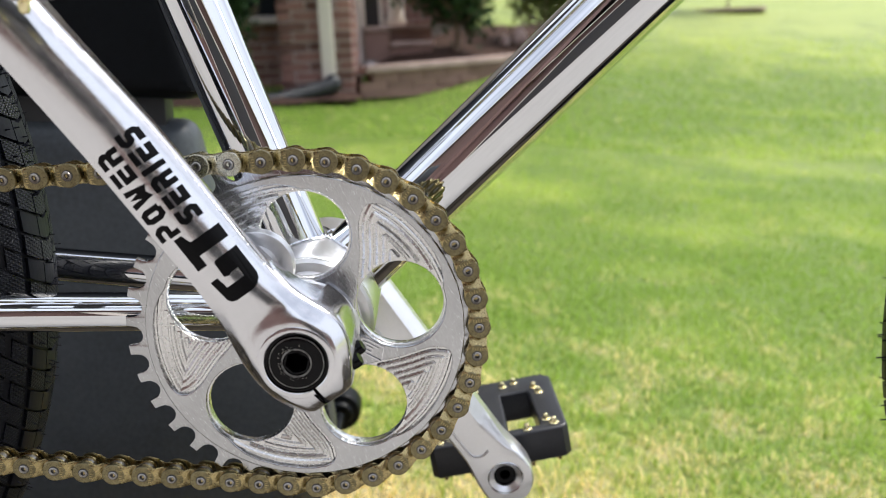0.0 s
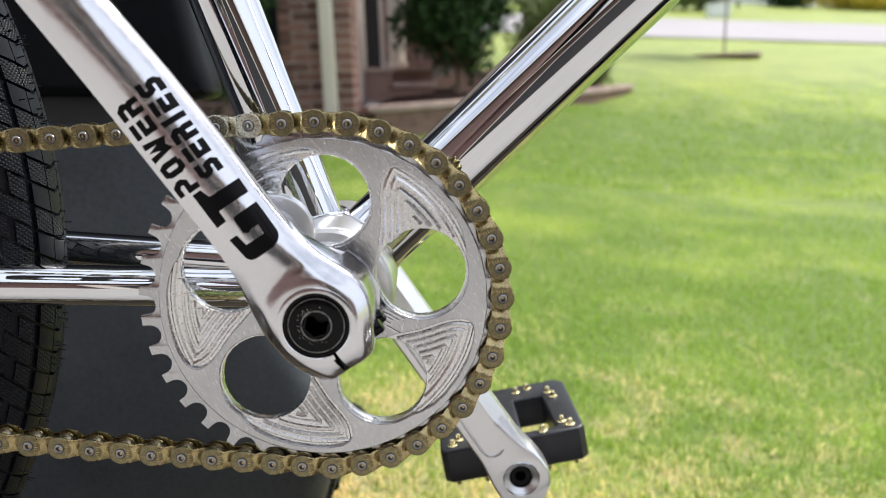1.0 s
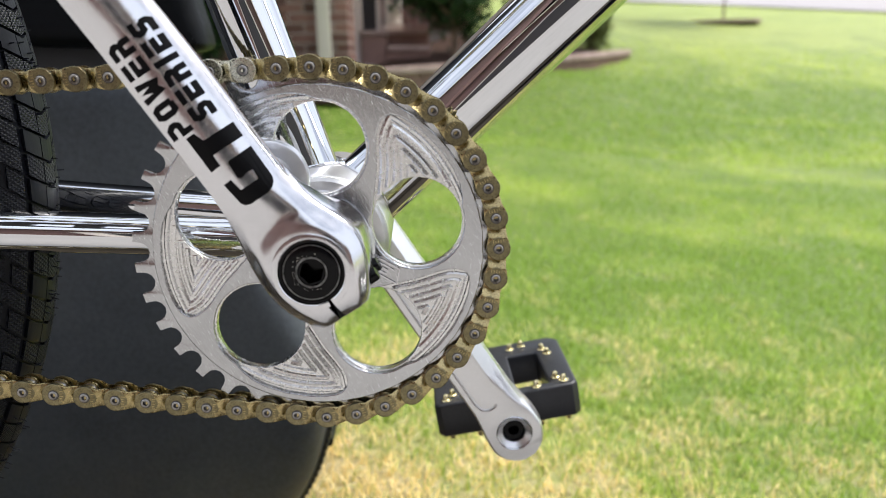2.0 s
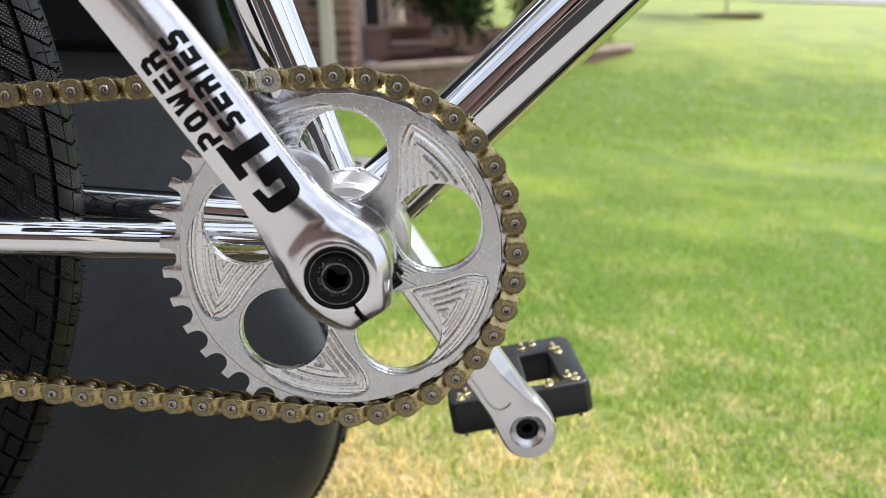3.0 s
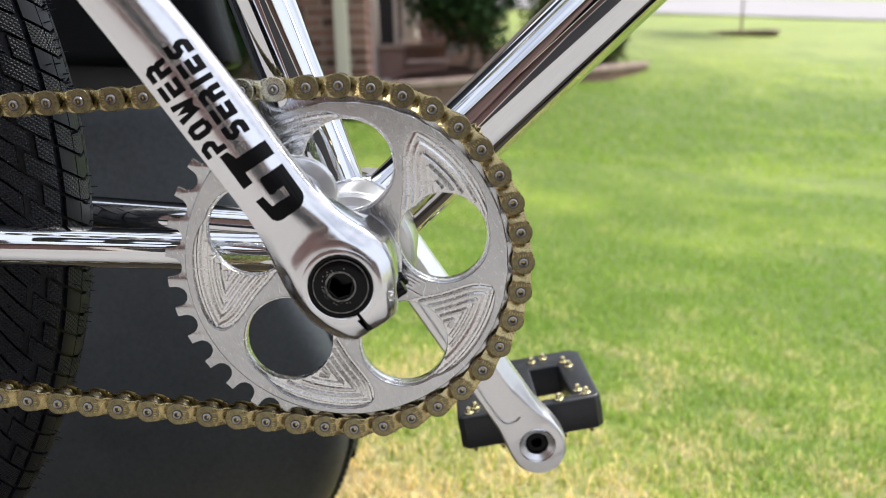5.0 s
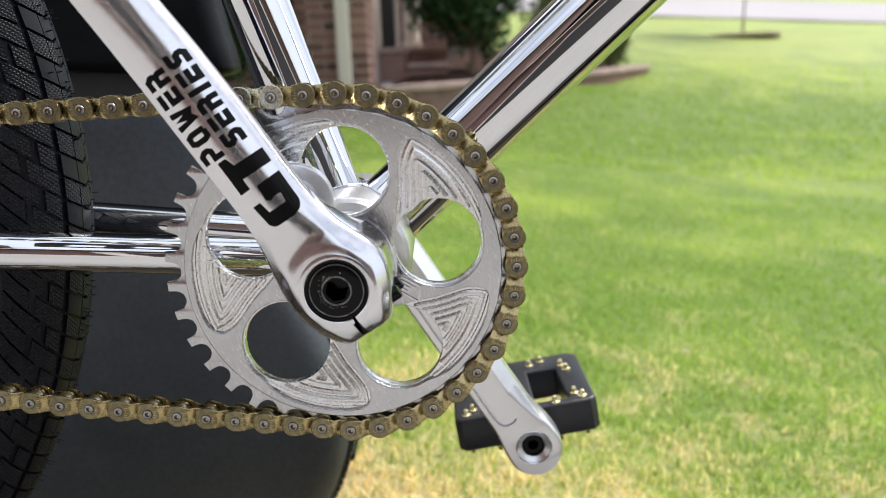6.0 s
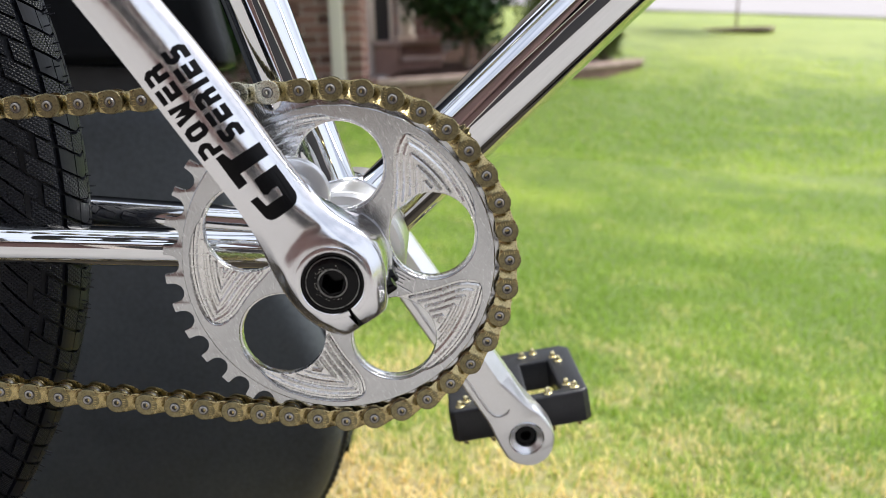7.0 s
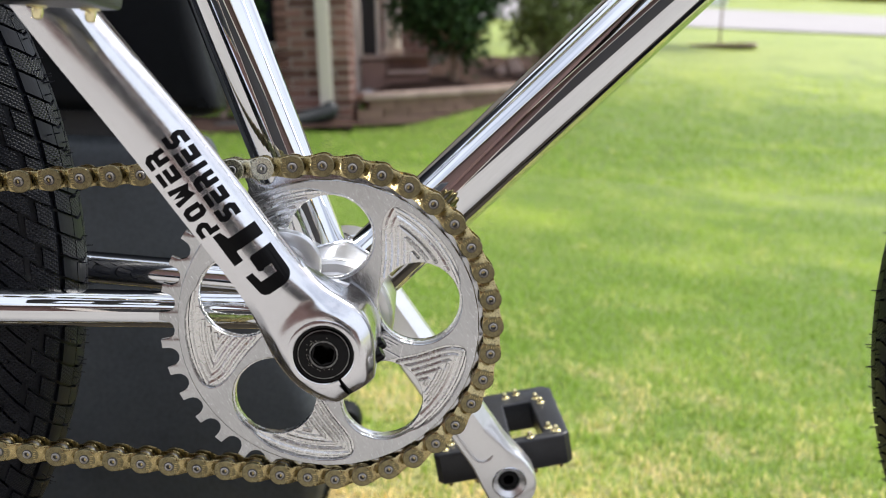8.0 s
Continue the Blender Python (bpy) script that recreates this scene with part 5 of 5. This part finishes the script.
def shrub(name, base, height, radii, count, size, mat, label, seed, trunk=0.03, category="shrub", crown_at=None):
    root = empty(name, Matrix.Translation(base), label, category)
    bm = bmesh.new()
    rnd = random.Random(seed)
    top = height - radii[2] * 0.6
    add_tube(bm, [(0, 0, -0.05), (0.01, 0.0, top * 0.5), (-0.01, 0.01, top), (0.0, 0.0, height)], [trunk, trunk * 0.85, trunk * 0.6, trunk * 0.2], 10)
    for k in range(7):
        a = rnd.uniform(0, 6.28)
        z = top * rnd.uniform(0.55, 1.0)
        add_tube(bm, [(0, 0, z), (radii[0] * 0.35 * math.cos(a), radii[1] * 0.35 * math.sin(a), z + 0.15 * height), (radii[0] * 0.7 * math.cos(a), radii[1] * 0.7 * math.sin(a), z + 0.3 * height)], [trunk * 0.5, trunk * 0.35, trunk * 0.12], 7)
    part("trunk", bm, M_BARK, root, smooth=True)
    me = leaf_cloud((0, 0, crown_at or height), radii, count, size, seed)
    me.materials.append(mat)
    ob = new("crown", me)
    ob.parent = root
    return root


shrub("bed_shrub", (0.36, 6.62, 0.22), 0.80, (0.49, 0.48, 0.60), 10500, 0.035, M_SHRUB, "dark evergreen shrub with a bare trunk in the mulch bed", 5, 0.035)
shrub("bed_shrub", (1.27, 7.5, 0.28), 0.56, (0.42, 0.42, 0.54), 4200, 0.030, M_BUSH, "loose olive-green shrub in the raised bed", 6, 0.02)
shrub("bed_shrub", (1.90, 8.22, 0.30), 0.50, (0.22, 0.24, 0.50), 5000, 0.028, M_BUSH, "upright olive-green shrub at the tip of the bed", 8, 0.02)
shrub("house_shrub", (-1.27, 5.05, -0.05), 0.95, (0.40, 0.34, 0.62), 7000, 0.032, M_SHRUB, "dark green shrub against the brick wall", 9, 0.03)

# loose rocks in the mulch
def garden_rock(at, size, mat, label, seed):
    bm = bmesh.new()
    bmesh.ops.create_icosphere(bm, subdivisions=3, radius=1.0)
    for v in bm.verts:
        lump = 1 + 0.28 * noise.noise(v.co * 1.3 + Vector((seed, 0, 0))) + 0.10 * noise.noise(v.co * 3.1 + Vector((0, seed, 0)))
        v.co = Vector((v.co.x * size[0], v.co.y * size[1], v.co.z * size[2])) * lump
    tagged(part("garden_rock", bm, mat, smooth=True, m=Matrix.Translation(at)), label, "rock")


garden_rock((-0.36, 6.28, 0.215), (0.085, 0.06, 0.042), M_STREET, "smooth blue-grey rock lying in the mulch bed", 1)
garden_rock((0.12, 6.38, 0.235), (0.055, 0.05, 0.040), M_HOSE, "small dark rock lying in the mulch bed", 2)
garden_rock((0.98, 7.35, 0.40), (0.085, 0.07, 0.085), M_CAP, "pale pinkish rock between the shrubs", 3)
garden_rock((0.83, 7.15, 0.37), (0.045, 0.04, 0.050), M_CAP, "small pale rock between the shrubs", 4)

# young tree in its stone ring
tree_base = (4.72, 12.0, float(land(4.72, 12.0)))
ring_edge = empty("tree_ring", Matrix.Translation(tree_base), "ring of grey-brown stones round a young tree", "stone ring")
for k in range(16):
    a = 2 * math.pi * k / 16
    ob = new("stone", cap_me)
    ob.parent = ring_edge
    ob.matrix_basis = Matrix.Translation((0.46 * math.cos(a), 0.46 * math.sin(a), -0.02)) @ Matrix.Rotation(a + math.pi / 2, 4, "Z")
bm = lathe_bm([(0, 0.0), (0.44, 0.0), (0.44, 0.02), (0.2, 0.035), (0, 0.045)], (0, 0, 0), 24)
bm.transform(Matrix.Rotation(radians(90), 4, "X"))
part("mulch", bm, M_MULCH, ring_edge)
shrub("young_tree", (tree_base[0], tree_base[1], tree_base[2] + 0.08), 1.75, (0.62, 0.62, 0.85), 3500, 0.05, M_BUSH, "young tree with a thin straight trunk", 15, 0.016, "tree", 1.75)

# beyond the street
def ridge(x, y):
    return float(land(x, y))


for i, (x, y, rx, rz, mat, lab) in enumerate((
        (12.5, 36, 2.2, 1.2, M_BUSH, "round green bush across the street"), (23.5, 42, 3.0, 0.9, M_YELLOW, "low yellow-flowering bush across the street"),
        (27.0, 43, 2.4, 0.9, M_YELLOW, "low yellow-flowering bush across the street"), (20.0, 43, 1.5, 1.3, M_SHRUB, "dark green bush across the street"),
        (8.0, 40, 3.0, 2.2, M_SHRUB, "dark green bush across the street"), (5.0, 38, 2.4, 2.4, M_BUSH, "round green bush across the street"))):
    shrub("street_bush", (x, y, ridge(x, y)), rz, (rx, 1.4, rz), 2600, 0.16, mat, lab, 30 + i, 0.06, "bush", rz * 0.8)


def far_house(x, y, w, label):
    z = ridge(x, y) - 0.3
    root = empty("house", Matrix.Translation((x, y, z)), label, "house")
    part("wall", box_bm((-w / 2, 0, 0), (w / 2, 8, 3.4)), M_SIDING, root)
    bm = bmesh.new()
    vs = [bm.verts.new(p) for p in ((-w / 2 - 0.5, -0.6, 3.3), (w / 2 + 0.5, -0.6, 3.3), (w / 2 + 0.5, 8.6, 3.3), (-w / 2 - 0.5, 8.6, 3.3), (-w / 2 - 0.5, 4, 6), (w / 2 + 0.5, 4, 6))]
    for q in ((0, 1, 5, 4), (2, 3, 4, 5), (0, 4, 3), (1, 2, 5), (0, 3, 2, 1)):
        bm.faces.new([vs[i] for i in q])
    part("roof", bm, M_ROOF, root)
    for k in range(4):
        win = part("window", box_bm((-w / 2 + w * (k + 0.35) / 4, -0.04, 1.0), (-w / 2 + w * (k + 0.65) / 4, 0.02, 2.3)), M_GLASSDARK, root)
    return root


far_house(17.5, 52, 14, "pale house with a dark roof across the street")
far_house(38, 56, 13, "pale house with a dark roof across the street")
box_z = ridge(11.75, 31.4)
utility_box = empty("utility_box", Matrix.Translation((11.75, 31.4, box_z)), "low white utility box on the verge across the street", "utility box")
part("cabinet", box_bm((-0.42, -0.25, -0.05), (0.42, 0.25, 0.42), 0.04), M_CAR, utility_box, smooth=True)
part("cover", box_bm((-0.46, -0.29, 0.42), (0.46, 0.29, 0.50), 0.03), M_CAR, utility_box, smooth=True)

# ---- unseen house on the camera's side, closing the place and shaping the metal's reflections ----
HB = -5.4
wall_wing = wall("wall_wing", (-9, -4.1, -1.2), (-1.5, -3.8, 4.5), M_WALLBRICK, "unseen two-storey brick wing added beside the driveway")
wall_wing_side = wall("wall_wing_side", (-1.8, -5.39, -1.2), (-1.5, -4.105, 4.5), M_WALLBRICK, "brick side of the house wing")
tagged(part("roof_wing", gable_bm(-9.4, -1.2, -9.4, -3.5, 4.5, 6.0), M_ROOF), "dark shingle roof of the house wing", "roof", kind="structure")
tagged(part("trim_wing", box_bm((-9.2, -3.56, 4.30), (-1.25, -3.505, 4.495)), M_WHITE), "white fascia board along the wing's eave", "fascia", kind="structure")
for name, x0, z0 in (("window_3", -6.3, 0.75), ("window_4", -6.3, 2.85)):
    pane = tagged(part(name, box_bm((x0, -3.799, z0), (x0 + 0.9, -3.785, z0 + 1.2)), M_GLASSDARK), "unseen dark window with a white frame, added in the wing", "window", kind="structure")
    for lo, hi in (((-0.09, 0, -0.1), (0.99, 0.06, 0)), ((-0.09, 0, 1.2), (0.99, 0.05, 1.29)), ((-0.09, 0, 0), (0, 0.05, 1.2)), ((0.9, 0, 0), (0.99, 0.05, 1.2)), ((0.002, 0.016, 0.57), (0.898, 0.035, 0.62))):
        part("window_frame", box_bm([a + b for a, b in zip(lo, (x0, -3.799, z0))], [a + b for a, b in zip(hi, (x0, -3.799, z0))], 0.004), M_WHITE, pane)
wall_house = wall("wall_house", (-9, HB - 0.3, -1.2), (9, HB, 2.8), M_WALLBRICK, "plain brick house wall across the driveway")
tagged(part("roof_house", gable_bm(-9.4, 9.4, -13.0, HB + 0.4, 2.8, 4.8), M_ROOF), "dark shingle roof above the brick wall", "roof", kind="structure")
# dark doorway added so the chainring and tubes have black to reflect
door_2 = tagged(part("door_2", box_bm((-0.10, HB + 0.001, -0.6), (3.6, HB + 0.015, 1.75)), M_DARK), "unseen dark doorway added in the brick wall to darken reflections", "garage door", kind="structure")
for lo, hi in (((-0.22, HB + 0.001, -0.6), (-0.10, HB + 0.05, 1.87)), ((3.6, HB + 0.001, -0.6), (3.72, HB + 0.05, 1.87)), ((-0.10, HB + 0.001, 1.75), (3.6, HB + 0.05, 1.87))):
    part("door_frame", box_bm(lo, hi, 0.004), M_WHITE, door_2)
window_2 = tagged(part("window_2", box_bm((-3.3, HB + 0.001, 0.55), (-2.0, HB + 0.015, 1.8)), M_GLASSDARK), "unseen dark window added in the brick wall", "window", kind="structure")
for lo, hi in (((-3.4, HB + 0.001, 0.45), (-1.9, HB + 0.08, 0.55)), ((-3.4, HB + 0.001, 1.8), (-1.9, HB + 0.05, 1.9)), ((-3.4, HB + 0.001, 0.55), (-3.3, HB + 0.05, 1.8)), ((-2.0, HB + 0.001, 0.55), (-1.9, HB + 0.05, 1.8))):
    part("window_frame", box_bm(lo, hi, 0.004), M_WHITE, window_2)
tagged(part("trim_fascia", box_bm((-9.2, HB + 0.34, 2.65), (9.2, HB + 0.40, 2.795)), M_WHITE), "white fascia board under the roof edge", "fascia", kind="structure")

# ---- grass blades ----
def grass(name, count, x0, x1, y0, y1, h, wide, seed, label, power=1.0):
    rnd = np.random.RandomState(seed)
    y = y0 + (y1 - y0) * rnd.uniform(0, 1, count) ** power
    spread = 0.48 + 0.72 * (y + 0.4)
    x = np.clip(0.05 + 0.03 * y + spread * rnd.uniform(-1, 1, count), x0, x1)
    keep = (x > x0) & (x < x1) & (rnd.uniform(size=count) < np.clip((y1 - y) / (0.5 * (y1 - y0)), 0, 1))
    x, y = x[keep], y[keep]
    n = len(x)
    z = np.array([lawn_height(float(a), float(b)) for a, b in zip(x, y)])
    base = np.stack([x, y, z - 0.004], 1)
    ang = rnd.uniform(0, 2 * np.pi, n)
    hh = h * rnd.uniform(0.4, 1.25, n)
    lean = rnd.uniform(0.15, 1.1, n)[:, None] * hh[:, None]
    side = np.stack([np.cos(ang), np.sin(ang), np.zeros(n)], 1) * (wide * rnd.uniform(0.6, 1.3, n))[:, None]
    la = rnd.uniform(0, 2 * np.pi, n)
    ld = np.stack([np.cos(la), np.sin(la), np.zeros(n)], 1) * lean
    mid = base + ld * 0.35 + np.stack([np.zeros(n), np.zeros(n), hh * 0.65], 1)
    tip = base + ld + np.stack([np.zeros(n), np.zeros(n), hh], 1)
    v = np.stack([base - side, base + side, mid + side * 0.7, mid - side * 0.7, tip], 1).reshape(-1, 3)
    i = np.arange(n)[:, None] * 5
    quads, tris = i + np.array([[0, 1, 2, 3]]), i + np.array([[3, 2, 4]])
    me = bpy.data.meshes.new(name)
    me.from_pydata(v.tolist(), [], quads.tolist() + tris.tolist())
    me.materials.append(M_BLADE)
    return tagged(new(name, me), label, "grass", kind="stuff")


grass("grass_near", 230000, -0.95, 3.6, 0.13, 4.4, 0.019, 0.0014, 1, "short lawn grass with dry straw among it", 1.25)
grass("grass_far", 120000, -3.0, 8.0, 3.4, 10.0, 0.026, 0.0040, 2, "mown lawn grass further off", 0.9)
